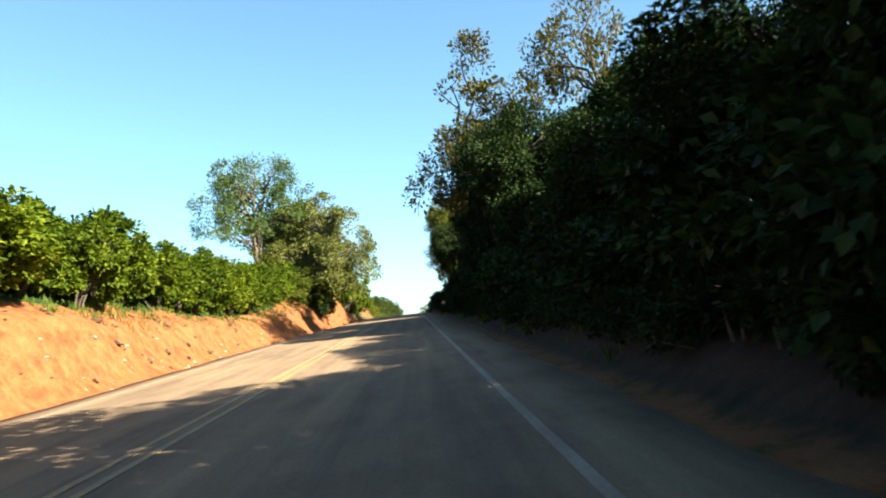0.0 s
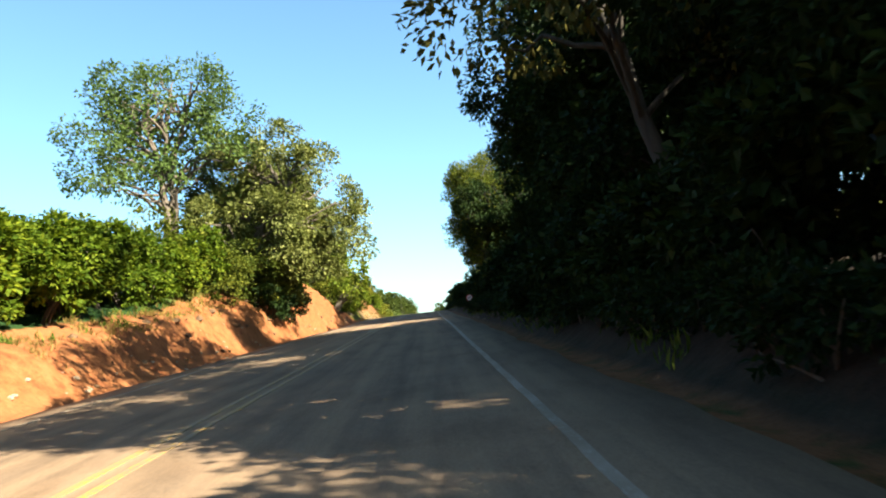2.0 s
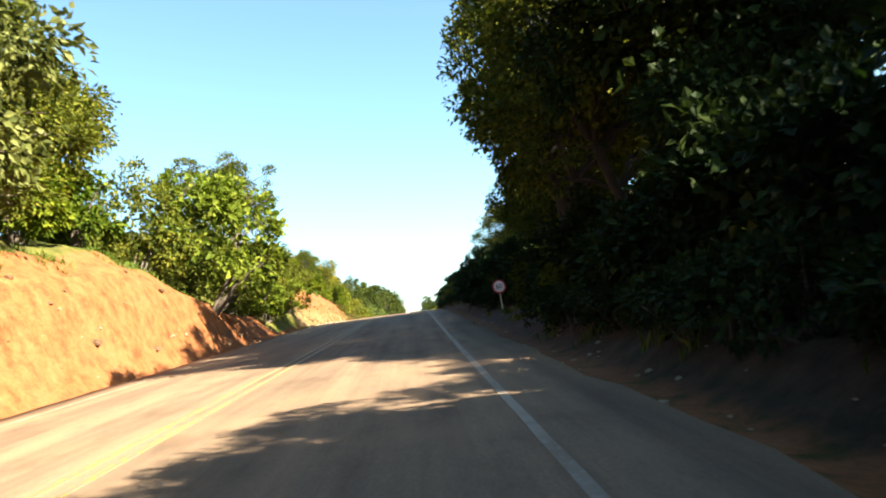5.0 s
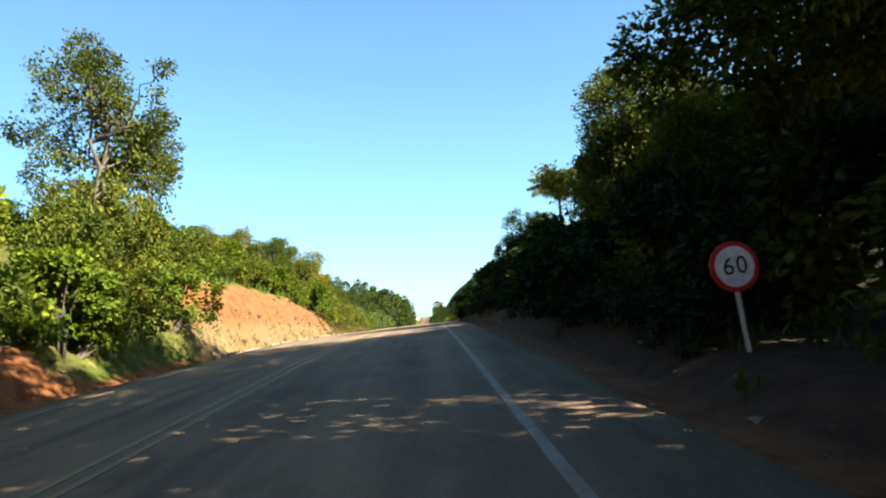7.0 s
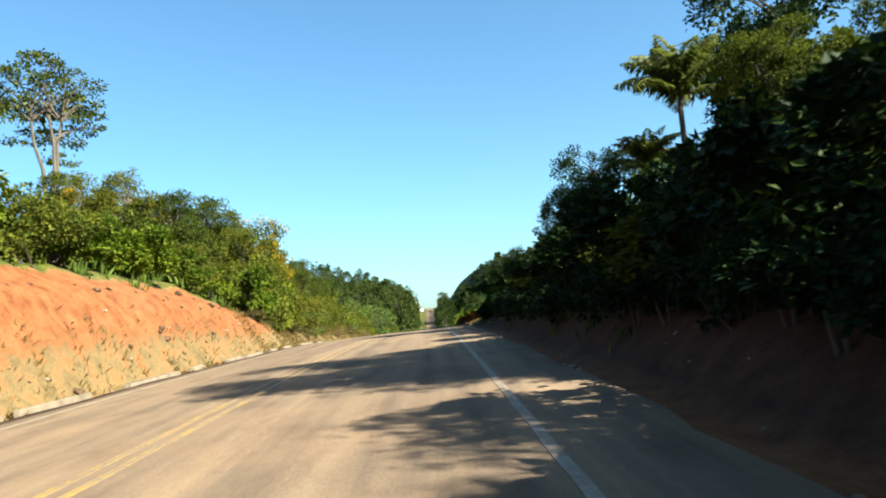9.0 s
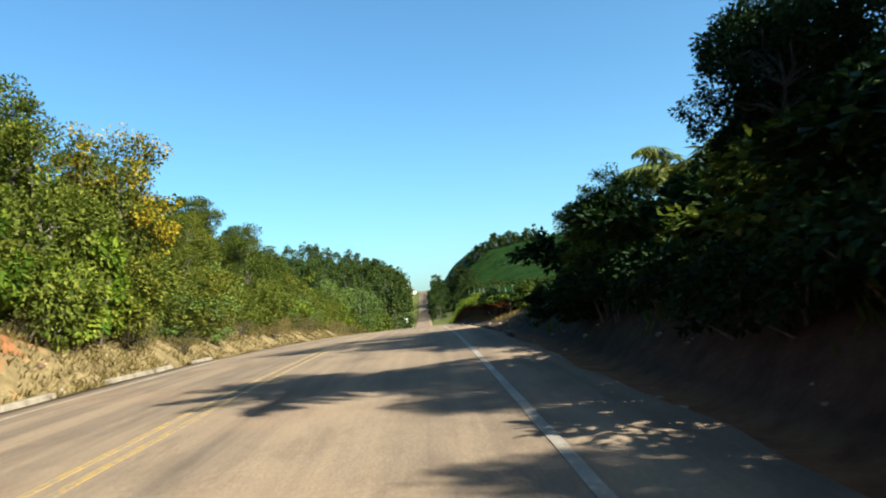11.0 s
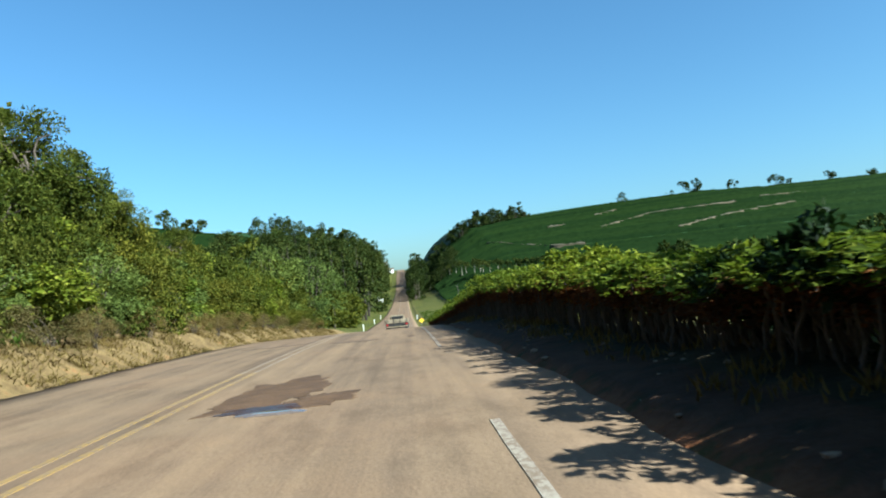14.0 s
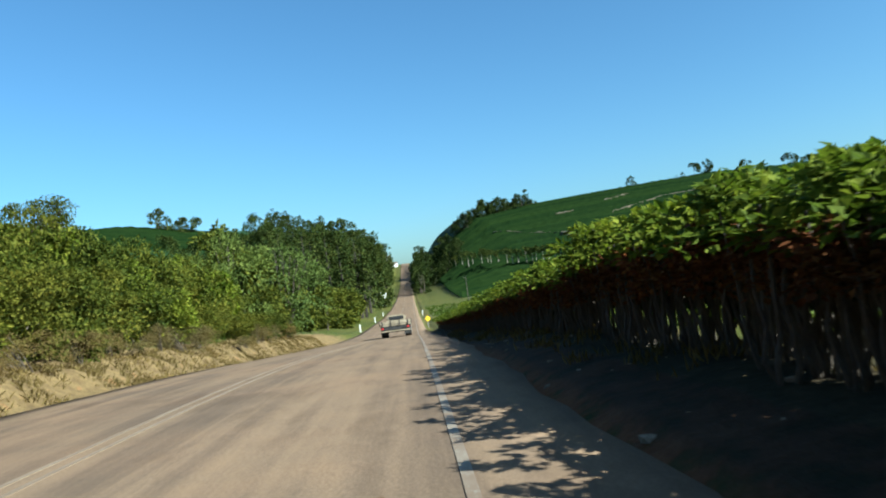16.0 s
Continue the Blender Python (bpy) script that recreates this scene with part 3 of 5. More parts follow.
def blotch(name, cx, cy, rx_, ry_, mat, label, seed, lift=0.008, points=56, ragged=1.0):
    rng = np.random.default_rng(seed)
    a = np.linspace(0, 2 * np.pi, points, endpoint=False)
    r = 1 + ragged * (0.14 * np.sin(2 * a + rng.random() * 6) + 0.08 * np.sin(5 * a + rng.random() * 6) + 0.05 * np.sin(9 * a + rng.random() * 6) + rng.normal(size=points) * 0.05)
    x, y = cx + rx_ * r * np.cos(a), cy + ry_ * r * np.sin(a)
    x2, y2 = cx + rx_ * 0.55 * r * np.cos(a), cy + ry_ * 0.55 * r * np.sin(a)
    v = np.concatenate([np.stack([x, y, road_top(x, y) + 0.004], 1), np.stack([x2, y2, road_top(x2, y2) + lift], 1), [[cx, cy, float(road_top(cx, cy)) + lift + 0.002]],
                        np.stack([x, y, road_top(x, y) - 0.02], 1)])
    f = []
    for k in range(points):
        j = (k + 1) % points
        f += [[k, j, points + j, points + k], [points + k, points + j, 2 * points], [2 * points + 1 + k, 2 * points + 1 + j, j, k]]
    tagged(part(name, (v, f), mat), label, "road patch")


blotch("mud_patch", 1.12, 170.5, 0.52, 1.85, MUD, "brown muddy pothole patch in the asphalt", 3, ragged=1.7)
blotch("mud_patch", 1.78, 169.4, 0.46, 0.5, MUD, "brown muddy pothole patch in the asphalt", 4, 0.012, ragged=1.6)
blotch("wet_mud", 1.25, 168.95, 0.55, 0.24, WET_MUD, "dark wet rim of the muddy pothole", 14, 0.016, ragged=1.8)
blotch("puddle", 1.38, 168.6, 0.4, 0.14, WATER, "shallow puddle reflecting the sky beside the pothole", 15, 0.02, ragged=0.7)
blotch("pothole", 3.85, 159.8, 0.3, 0.42, POTHOLE, "red-brown pothole at the road edge", 5, ragged=1.8)
blotch("dark_patch", 1.25, 182.7, 0.75, 0.4, PATCH, "dark cracked repair patch across the lane", 7)
blotch("dark_patch", -1.1, 184.2, 1.0, 0.28, PATCH, "dark cracked repair patch across the lane", 8)
blotch("mud_patch", 2.92, 183.1, 0.14, 0.5, MUD, "faint reddish dirt patch on the asphalt", 9)
blotch("dark_patch", -3.0, 157.8, 0.75, 0.35, PATCH, "dark cracked repair patch across the lane", 10)


def speed_sign(x, y):
    thing = new("speed_sign")
    bm = bmesh.new()
    rod(bm, (0, 0, -0.5), (0, 0, 1.78), 0.032, sides=10)
    part("post", bm, GALVANISED, thing)
    for name, r, d0, d1, mat in (("rim", 0.3, 0.0, 0.02, RED_PAINT), ("plate", 0.24, -0.012, 0.004, WHITE_PAINT)):
        bm = bmesh.new()
        rod(bm, (0, d1 - 0.05, 1.55), (0, d0 - 0.05, 1.55), r, sides=40)
        part(name, bm, mat, thing)
    for digit, dx in (("6", -0.082), ("0", 0.082)):
        font = bpy.data.curves.new("digit", "FONT")
        font.body, font.size, font.align_x, font.align_y, font.extrude = digit, 0.29, "CENTER", "CENTER", 0.003
        tmp = new("digit", font)
        me = bpy.data.meshes.new_from_object(tmp)
        bpy.data.objects.remove(tmp)
        me.materials.clear()
        me.materials.append(BLACK_PAINT)
        ob = new("digit", me)
        ob.parent = thing
        ob.matrix_basis = pose(dx, -0.067, 1.55, 90, 0, 0)
    thing.matrix_basis = pose(x, y, 3.52, 0, -2, 4)
    tagged(thing, "round red-rimmed 60 speed limit sign on a steel post", "road sign")


speed_sign(6.5, 91.0)


def warning_sign(x, y):
    thing = new("warning_sign")
    bm = bmesh.new()
    rod(bm, (0, 0, -0.4), (0, 0, 1.5), 0.03)
    part("post", bm, GALVANISED, thing)
    bm = bmesh.new()
    box(bm, -0.28, 0.28, -0.06, -0.04, -0.28, 0.28, 0.006)
    bmesh.ops.rotate(bm, verts=bm.verts, matrix=Matrix.Rotation(radians(45), 3, "Y"))
    bmesh.ops.translate(bm, verts=bm.verts, vec=(0, 0, 1.35))
    part("plate", bm, YELLOW_PAINT, thing)
    thing.matrix_basis = pose(x, y, float(ground(x, y)))
    tagged(thing, "yellow diamond warning sign on a post", "road sign")


warning_sign(5.03, 275)


def info_board(x, y):
    thing = new("information_board")
    for px_ in (-0.7, 0.7):
        bm = bmesh.new()
        box(bm, px_ - 0.06, px_ + 0.06, -0.06, 0.06, -0.4, 5.4, 0.01)
        part("post", bm, GALVANISED, thing)
    bm = bmesh.new()
    box(bm, -1.1, 1.1, -0.11, -0.065, 3.1, 5.6, 0.02)
    part("panel", bm, WHITE_PAINT, thing)
    thing.matrix_basis = pose(x, y, float(ground(x, y)))
    tagged(thing, "white roadside information board on two posts", "road sign")


info_board(-7.6, 473)


def marker_post(x, y):
    bm = bmesh.new()
    box(bm, -0.09, 0.09, -0.09, 0.09, -0.3, 1.15, 0.02)
    ob = part("marker_post", bm, WHITE_PAINT)
    ob.matrix_basis = pose(x, y, float(ground(x, y)))
    tagged(ob, "white-painted concrete marker post in the grass", "post", "marker posts before the bridge")


for px_, py_ in ((-4.8, 289), (-4.8, 333), (5.4, 350), (-4.8, 377)):
    marker_post(px_, py_)


def utility_pole(x, y, height, lean, name_label):
    thing = new("utility_pole")
    bm = bmesh.new()
    rod(bm, (0, 0, -0.6), (0, 0, height), 0.125, 0.075, 12)
    part("pole", bm, POLE_WOOD, thing)
    bm = bmesh.new()
    box(bm, -0.55, 0.1, -0.05, 0.05, height - 0.42, height - 0.32, 0.01)
    part("crossarm", bm, POLE_WOOD, thing)
    bm = bmesh.new()
    rod(bm, (-0.5, 0, height - 0.32), (-0.5, 0, height - 0.16), 0.045, 0.03)
    part("insulator", bm, CONCRETE, thing)
    bm = bmesh.new()
    rod(bm, (0.03, 0, height), (0.03, 0, height + 0.35), 0.02)
    part("spike", bm, DARK_STEEL, thing)
    a = np.linspace(0, 2 * np.pi, 15)
    ring = np.stack([0.2 * np.cos(a), -0.14 + 0 * a, height - 1.2 + 0.24 * np.sin(a)], 1)
    part("cable_coil", tubes([(ring, np.full(15, 0.03)), (ring * [0.85, 1, 1] + [0, -0.05, 0.02], np.full(15, 0.02))], 6), DARK_STEEL, thing, "dark coiled cable")
    thing.matrix_basis = pose(x, y, float(ground(x, y)), 0, lean, 0)
    tagged(thing, name_label, "utility pole")


utility_pole(12.4, 166.6, 4.6, -2.0, "leaning wooden utility pole with a coiled cable behind the hedge")
utility_pole(19.5, 392, 7.5, 0, "distant wooden utility pole in the green pasture")


# ---- the truck on the road ahead ----
def truck(x, y):
    thing = new("truck")
    bm = bmesh.new()
    for sx in (-0.42, 0.42):
        box(bm, sx - 0.05, sx + 0.05, -3.4, 3.6, 0.62, 0.84, 0.01)
    for cy in (-3.2, -1.5, 0.4, 2.2, 3.4):
        box(bm, -0.42, 0.42, cy - 0.05, cy + 0.05, 0.64, 0.82)
    part("chassis", bm, DARK_STEEL, thing)
    bm = bmesh.new()
    box(bm, -1.22, 1.22, -3.5, 1.9, 0.9, 1.06, 0.015)
    bed = part("bed", bm, CREAM_PAINT, thing)
    for name, b0 in (("side_board", (-1.25, -1.19, -3.5, 1.9)), ("side_board", (1.19, 1.25, -3.5, 1.9)), ("tailboard", (-1.2, 1.2, -3.56, -3.5)), ("headboard", (-1.2, 1.2, 1.86, 1.92))):
        bm = bmesh.new()
        for k in range(2):
            box(bm, *b0, 1.07 + k * 0.11, 1.17 + k * 0.11, 0.008)
        board = part(name, bm, CREAM_PAINT, bed)
        if "side" in name:
            posts = [(b0[0] - 0.02, b0[1] + 0.02, cy - 0.04, cy + 0.04) for cy in np.arange(-3.3, 1.9, 0.85)]
        else:
            posts = [(cx - 0.04, cx + 0.04, b0[2] - 0.02, b0[3] + 0.02) for cx in (-1.0, -0.35, 0.35, 1.0)]
        for b1 in posts:
            bm = bmesh.new()
            box(bm, *b1, 0.95, 1.3)
            part("stake", bm, DARK_STEEL, bed)
    bm = bmesh.new()
    box(bm, -0.95, 0.95, 2.1, 3.9, 0.75, 1.4, 0.12)
    box(bm, -0.85, 0.85, 2.2, 3.4, 1.35, 1.85, 0.14)
    cab = part("cab", bm, CREAM_PAINT, thing, smooth=False)
    bm = bmesh.new()
    box(bm, -0.62, 0.62, 2.17, 2.2, 1.45, 1.74, 0.01)
    part("rear_window", bm, BLACK_PAINT, cab)
    bm = bmesh.new()
    box(bm, -1.15, 1.15, -3.62, -3.52, 0.46, 0.56, 0.02)
    part("bumper", bm, CREAM_PAINT, thing)
    bm = bmesh.new()
    box(bm, -1.15, 1.15, -3.45, -3.3, 0.6, 0.9, 0.01)
    part("rear_panel", bm, DARK_STEEL, thing)
    # added box that makes the truck's underside dark
    bm = bmesh.new()
    box(bm, -1.0, 1.0, -1.2, 1.6, 0.4, 0.86, 0.05)
    part("underside_fill", bm, DARK_STEEL, thing, "dark box added to fill the space under the bed")
    for sx in (-1, 1):
        bm = bmesh.new()
        box(bm, sx * 1.0 - 0.1, sx * 1.0 + 0.1, -3.58, -3.52, 0.68, 0.8, 0.015)
        part("tail_light", bm, LAMP_RED, thing)
        bm = bmesh.new()
        box(bm, sx * 0.9 - 0.24, sx * 0.9 + 0.24, -2.62, -2.6, 0.2, 0.85)
        part("mudflap", bm, RUBBER, thing)
        for wy, wide in ((-1.9, 0.5), (3.0, 0.28)):
            bm = bmesh.new()
            rod(bm, (sx * 0.95 - wide / 2, wy, 0.48), (sx * 0.95 + wide / 2, wy, 0.48), 0.48, sides=28)
            wheel = part("wheel", bm, RUBBER, thing)
            bm = bmesh.new()
            rod(bm, (sx * (0.95 + wide / 2), wy, 0.48), (sx * (0.97 + wide / 2), wy, 0.48), 0.26, sides=20)
            part("rim", bm, GALVANISED, wheel)
    slope = math.degrees(math.atan(float(road_z(y + 3) - road_z(y - 3)) / 6))
    thing.matrix_basis = pose(x, y, float(road_top(x, y)) + 0.004, slope, 0, 0)
    tagged(thing, "cream flatbed truck with low boarded sides on the road", "truck")


truck(1.75, 241)


# ---- planting ----
rng = np.random.default_rng(11)
used = {}
GROWTH = {"coffee": (1.0, 0.9), "small": (1.22, 1.22), "olive": (0.52, 0.52), "golden": (0.98, 0.98), "shrub": (1.08, 1.18), "wood": (0.94, 0.94), "hedge": (1.0, 0.62)}


def planted(template, key, m, label, category, group=""):
    """The first of a kind is moved to its place, later ones are copies; the kind's own growth sets its size."""
    wide, tall = GROWTH.get(key if isinstance(key, str) else key[0], (1.0, 1.0))
    m = m @ Matrix.Diagonal((wide, wide, tall, 1))
    if key in used:
        ob = copy_thing(template, m @ Matrix.Diagonal((*(1 / v for v in template.scale), 1)))
    else:
        ob = template
        ob.matrix_basis = m
        used[key] = True
    tagged(ob, label, category, group)
    return ob


# coffee bushes on the bank, two rows deep
coffee = [bush("coffee_bush", 100 + k, (1.35, 1.35, 3.2), LEAF_COFFEE, 98, 44, 0.18, 0.055, 0.22) for k in range(3)]
for row, (bx, y0, y1, step) in enumerate(((-7.35, -6, 53, 1.55), (-9.4, -4, 50, 1.8), (-11.8, -2, 50, 2.0), (-14.2, 4, 50, 2.1), (-16.8, 10, 50, 2.2), (-19.5, 16, 50, 2.3))):
    for k, by in enumerate(np.arange(y0, y1, step)):
        s = 0.92 + 0.22 * rng.random()
        v = (k + row) % 3
        planted(coffee[v], ("coffee", v), placed(bx + rng.normal() * 0.15, by + rng.normal() * 0.2, rng.random() * 360, s, s * (0.8 + 0.2 * rng.random()), 0.15),
                "glossy green coffee bush on top of the red bank", "coffee bush", "coffee bushes along the bank")

# large trees on the left bank
t = tree("broadleaf_tree", 1, 9.0, 4.6, -1.0, LEAF_BROAD, BARK, 380, 84, 0.21, 0.06, 0.46, 0.22, lean=(2.2, 0), trunks=2, low=-0.97)
t.matrix_basis = placed(-6.9, 61.2, 20, 1.0, sink=0.2)
tagged(t, "dense green broadleaf tree overhanging the red bank", "tree")
t = tree("tall_tree", 2, 11.0, 4.2, 2.4, LEAF_PALE, BARK, 240, 54, 0.2, 0.058, 0.5, 0.2, lean=(-0.3, 0), trunks=3, shell=0.5)
t.matrix_basis = placed(-9.0, 59.5, 0, 1.08, 1.08, sink=0.2)
tagged(t, "tall sparse tree with pale bark and greyish leaves", "tree")
t = tree("broadleaf_tree", 3, 9.0, 4.0, -0.6, LEAF_BROAD, BARK, 300, 84, 0.2, 0.06, 0.48, 0.2, lean=(1.5, 0), low=-0.97, trunks=2)
t.matrix_basis = placed(-7.2, 69.0, 0, 1.0, sink=0.2)
tagged(t, "rounded green tree behind the bank edge", "tree")
small_tree = tree("small_tree", 4, 5.6, 2.5, 0.7, LEAF_TREE, BARK, 150, 118, 0.12, 0.04, 0.4, 0.13, trunks=2)
olive_tree = tree("slender_tree", 5, 8.5, 2.8, 2.5, LEAF_OLIVE, BARK_PALE, 135, 100, 0.13, 0.042, 0.42, 0.14, trunks=2, shell=0.5)
for k, (bx, by, s, turn) in enumerate(((-8.3, 74, 1.3, 10), (-8.3, 71.6, 0.95, 160), (-8.4, 78, 1.05, 250), (-6.9, 74.5, 0.85, 200), (-9.5, 80, 1.1, 90), (-9.8, 98, 0.7, 40), (-14.5, 122, 0.6, 260), (-17, 134, 0.7, 20),
                                       (-16, 145, 0.85, 75), (-7.7, 149, 0.8, 120), (-11, 153, 1.0, 300), (-17, 160, 1.0, 10), (-13, 164, 0.95, 80), (-13.5, 214, 0.75, 35), (-13, 176, 0.75, 45), (-20, 182, 0.8, 140), (-11, 190, 0.6, 200), (-17, 212, 0.6, 30),
                                       (-12, 226, 0.55, 77), (-22, 232, 0.8, 50), (-9.5, 141, 0.7, 15), (-12.2, 190.5, 1.0, 65), (-13.2, 195.5, 0.95, 190), (-11.2, 198, 0.75, 280), (-15.2, 187.5, 1.1, 330), (-10.6, 184.5, 0.8, 110), (-7.6, 160.5, 0.5, 60), (-14, 243, 0.65, 20))):
    planted(small_tree, "small", placed(bx, by, turn, s, sink=0.2), "bushy green tree on the grassy hillside", "tree", "hillside trees")
for k, (bx, by, s, turn) in enumerate(((-10.0, 86, 0.5, 120), (-9.0, 107, 0.6, 70), (-24, 150, 1.0, 40), (-9.8, 158, 0.9, 10), (-14, 168, 0.62, 130),
                                       (-25, 200, 0.85, 90), (-10.5, 193, 0.5, 15), (-12.0, 196.5, 0.6, 215), (-15, 240, 0.6, 10))):
    planted(olive_tree, "olive", placed(bx, by, turn, s, sink=0.2), "slender olive-green tree with pale limbs", "tree", "hillside trees")
t = tree("arching_tree", 9, 10.6, 3.5, 1.6, LEAF_OLIVE, BARK, 230, 52, 0.2, 0.06, 0.46, 0.13, lean=(0.7, 0.3), trunks=3, shell=0.5)
t.matrix_basis = placed(-9.3, 110.2, 0, 0.84, sink=0.2)
tagged(t, "tall arching tree with pale green fine foliage on the bank", "tree")
t = tree("emergent_tree", 6, 18.5, 5.0, 8.0, LEAF_TREE, BARK, 70, 84, 0.34, 0.1, 0.85, 0.26, shell=0.62, trunks=3, limb_share=2, low=-0.45, flat=0.34)
t.matrix_basis = placed(-29.5, 171, 0, 1.0, sink=0.3)
tagged(t, "tall open-crowned tree with separate leaf tiers on the hill", "tree")
umbrella = tree("umbrella_tree", 7, 9.0, 1.5, 7.6, LEAF_TREE, BARK_PALE, 24, 44, 0.3, 0.09, 0.35, 0.09, shell=0.3, low=-0.2, limb_share=2)
for bx, by, s in ((-18.2, 202, 1.02), (-20.2, 198, 1.0), (-23, 206, 0.9)):
    planted(umbrella, "umbrella", placed(bx, by, bx * 40, s, sink=0.2), "thin bare-stemmed tree with a small flat crown", "tree", "bare-stemmed trees on the hill")
golden = tree("flowering_tree", 8, 7.2, 2.6, 1.2, LEAF_OLIVE, BARK, 130, 96, 0.14, 0.046, 0.42, 0.14, flowers=FLOWER, trunks=2, flower_share=6)
for bx, by, s in ((-11.5, 140.5, 0.78), (-12.5, 176.5, 0.8), (-13.5, 189, 0.8), (-10.5, 169, 0.75), (-14.5, 183, 0.85), (-16.5, 176, 0.9), (-21, 165, 1.0), (-17.5, 193, 0.75), (-16, 152, 0.9)):
    planted(golden, "golden", placed(bx, by, bx * 31, s, sink=0.2), "tree with golden yellow blossom among green leaves", "tree", "flowering trees on the hillside")
t = tree("flowering_tree", 18, 6.6, 2.3, 1.2, LEAF_OLIVE, BARK, 120, 60, 0.15, 0.048, 0.42, 0.14, flowers=FLOWER, trunks=2, flower_share=2)
t.matrix_basis = placed(-9.4, 158.4, 40, 1.12, sink=0.2)
tagged(t, "tree thickly covered in bright yellow blossom", "tree")

# shrubs on the banks and hillside
shrub = [bush("shrub", 200 + k, (1.3, 1.3, 2.1), (LEAF_TREE, LEAF_OLIVE, LEAF_BRIGHT, LEAF_COFFEE, LEAF_PALE, LEAF_STRAW)[k], 60, 42, (0.125, 0.12, 0.15, 0.17, 0.11, 0.11)[k], (0.04, 0.036, 0.05, 0.058, 0.034, 0.02)[k], 0.21) for k in range(6)]
spots = [(-6.1, 66.0, 0.9, 0.9, 0), (-5.9, 68.0, 1.0, 1.0, 3), (-5.9, 70.2, 1.0, 1.0, 0), (-6.2, 72.3, 0.9, 0.9, 0), (-6.2, 56.6, 1.0, 0.9, 0), (-6.0, 58.4, 1.1, 1.1, 0), (-5.9, 60.2, 1.15, 1.2, 0), (-5.95, 62.0, 1.1, 1.1, 0), (-6.3, 63.8, 1.0, 1.0, 0),
         (-5.6, 100.0, 0.9, 0.8, 2), (-5.4, 102.0, 0.9, 0.9, 1), (-5.5, 106.4, 1.0, 0.8, 2), (-6.0, 107.6, 1.1, 0.9, 1), (-6.4, 104.6, 1.2, 1.5, 0),
         (-5.9, 90.3, 2.0, 2.1, 2), (-6.2, 93.0, 1.2, 1.2, 0), (-7.4, 86.5, 1.4, 1.5, 0), (-8.2, 83.5, 1.2, 1.2, 3), (-7.9, 79.5, 1.1, 1.0, 3), (-8.0, 76.5, 1.2, 1.1, 0), (-6.3, 96.5, 1.1, 1.2, 2),
         (-5.6, 99.5, 1.0, 1.0, 3), (-5.9, 101.5, 0.9, 1.3, 0), (-7.0, 105.5, 1.2, 1.3, 1), (-5.4, 104.2, 0.8, 0.8, 2), (-7.2, 67, 1.1, 0.9, 3), (-7.4, 56, 1.1, 1.1, 3), (-8.0, 53.5, 1.2, 1.3, 0),
         (-8.5, 249.5, 2.7, 2.9, 4), (-12.0, 243.0, 2.4, 3.0, 4), (-13.0, 236.0, 1.8, 1.9, 4), (-10.2, 246.5, 1.6, 1.5, 0), (-6.1, 143.2, 0.9, 1.1, 3), (-6.5, 146.0, 1.1, 1.3, 0), (-6.0, 148.8, 1.0, 1.2, 3)]
for by in np.arange(108, 144, 1.5):
    spots.append((-7.7 + rng.normal() * 0.25, by, 0.9 + rng.random() * 0.3, 0.6 + rng.random() * 0.3, int(rng.choice([0, 3, 3, 1]))))
for by in np.arange(145, 236, 1.5):
    spots.append((-6.9 + rng.normal() * 0.35 - 0.6 * (by > 190), by, 0.85 + rng.random() * 0.5, (0.7 + rng.random() * 0.5) * (1 - 0.45 * float(ss(205, 216, by))), int(rng.choice([0, 1, 1, 4, 2, 0, 1]))))
for k in range(120):
    by = 108 + rng.random() * 135
    bx = -9 - rng.random() ** 1.4 * 22
    spots.append((bx, by, 0.9 + rng.random() * 0.7, 0.7 + rng.random() * 0.5, int(rng.choice([0, 0, 1, 1, 4, 2]))))
for by in np.arange(143, 236, 2.3):
    spots.append((-6.0 + rng.normal() * 0.3, by + rng.normal() * 0.5, 0.4 + rng.random() * 0.3, 0.25 + rng.random() * 0.25, 5))
for k in range(44):
    spots.append((-8.6 - rng.random() ** 1.3 * 13, 198 + rng.random() * 44, 1.2 + rng.random() * 0.6, 1.1 + rng.random() * 0.6, int(rng.choice([0, 0, 1, 3, 2]))))
for k in range(24):
    spots.append((-9.0 - rng.random() * 7, 66 + rng.random() * 42, 1.0 + rng.random() * 0.5, 0.75 + rng.random() * 0.45, int(rng.choice([0, 0, 1, 3]))))
names = ("dense green shrub on the roadside slope", "dusty olive-green shrub on the roadside slope", "light green shrub on the roadside slope", "large-leaved dark green shrub on the bank",
         "pale grey-green shrub on the roadside slope", "low dry brown shrub on the verge")
for bx, by, s, tall, v in spots:
    planted(shrub[v], ("shrub", v), placed(bx, by, rng.random() * 360, s, tall, 0.12), names[v], "shrub", "roadside shrubs")

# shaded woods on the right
# lit trees take the plain tree leaf, the others a copy with shade in it
wood = [tree("woodland_tree", 20 + k, 11.0 + k % 2, 3.9, 1.6 + 0.5 * k, (LEAF_SHADED, LEAF_TREE, LEAF_SHADED)[k], BARK_DARK, 160, 96, 0.21, 0.066, 0.52, 0.2, lean=(-0.6, 0), heart=11) for k in range(3)]
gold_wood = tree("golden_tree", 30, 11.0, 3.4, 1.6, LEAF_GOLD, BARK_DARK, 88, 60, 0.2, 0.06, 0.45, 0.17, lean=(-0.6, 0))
WOOD_FRONT_X = [(-14, 9.0), (6, 9.0), (10, 9.5), (23, 9.5), (27, 9.0), (32, 8.9), (40, 9.8), (62, 10.0), (70, 9.0), (80, 9.0), (88, 9.4), (91, 11.2), (98, 11.7), (104, 12.2), (116, 12.8)]
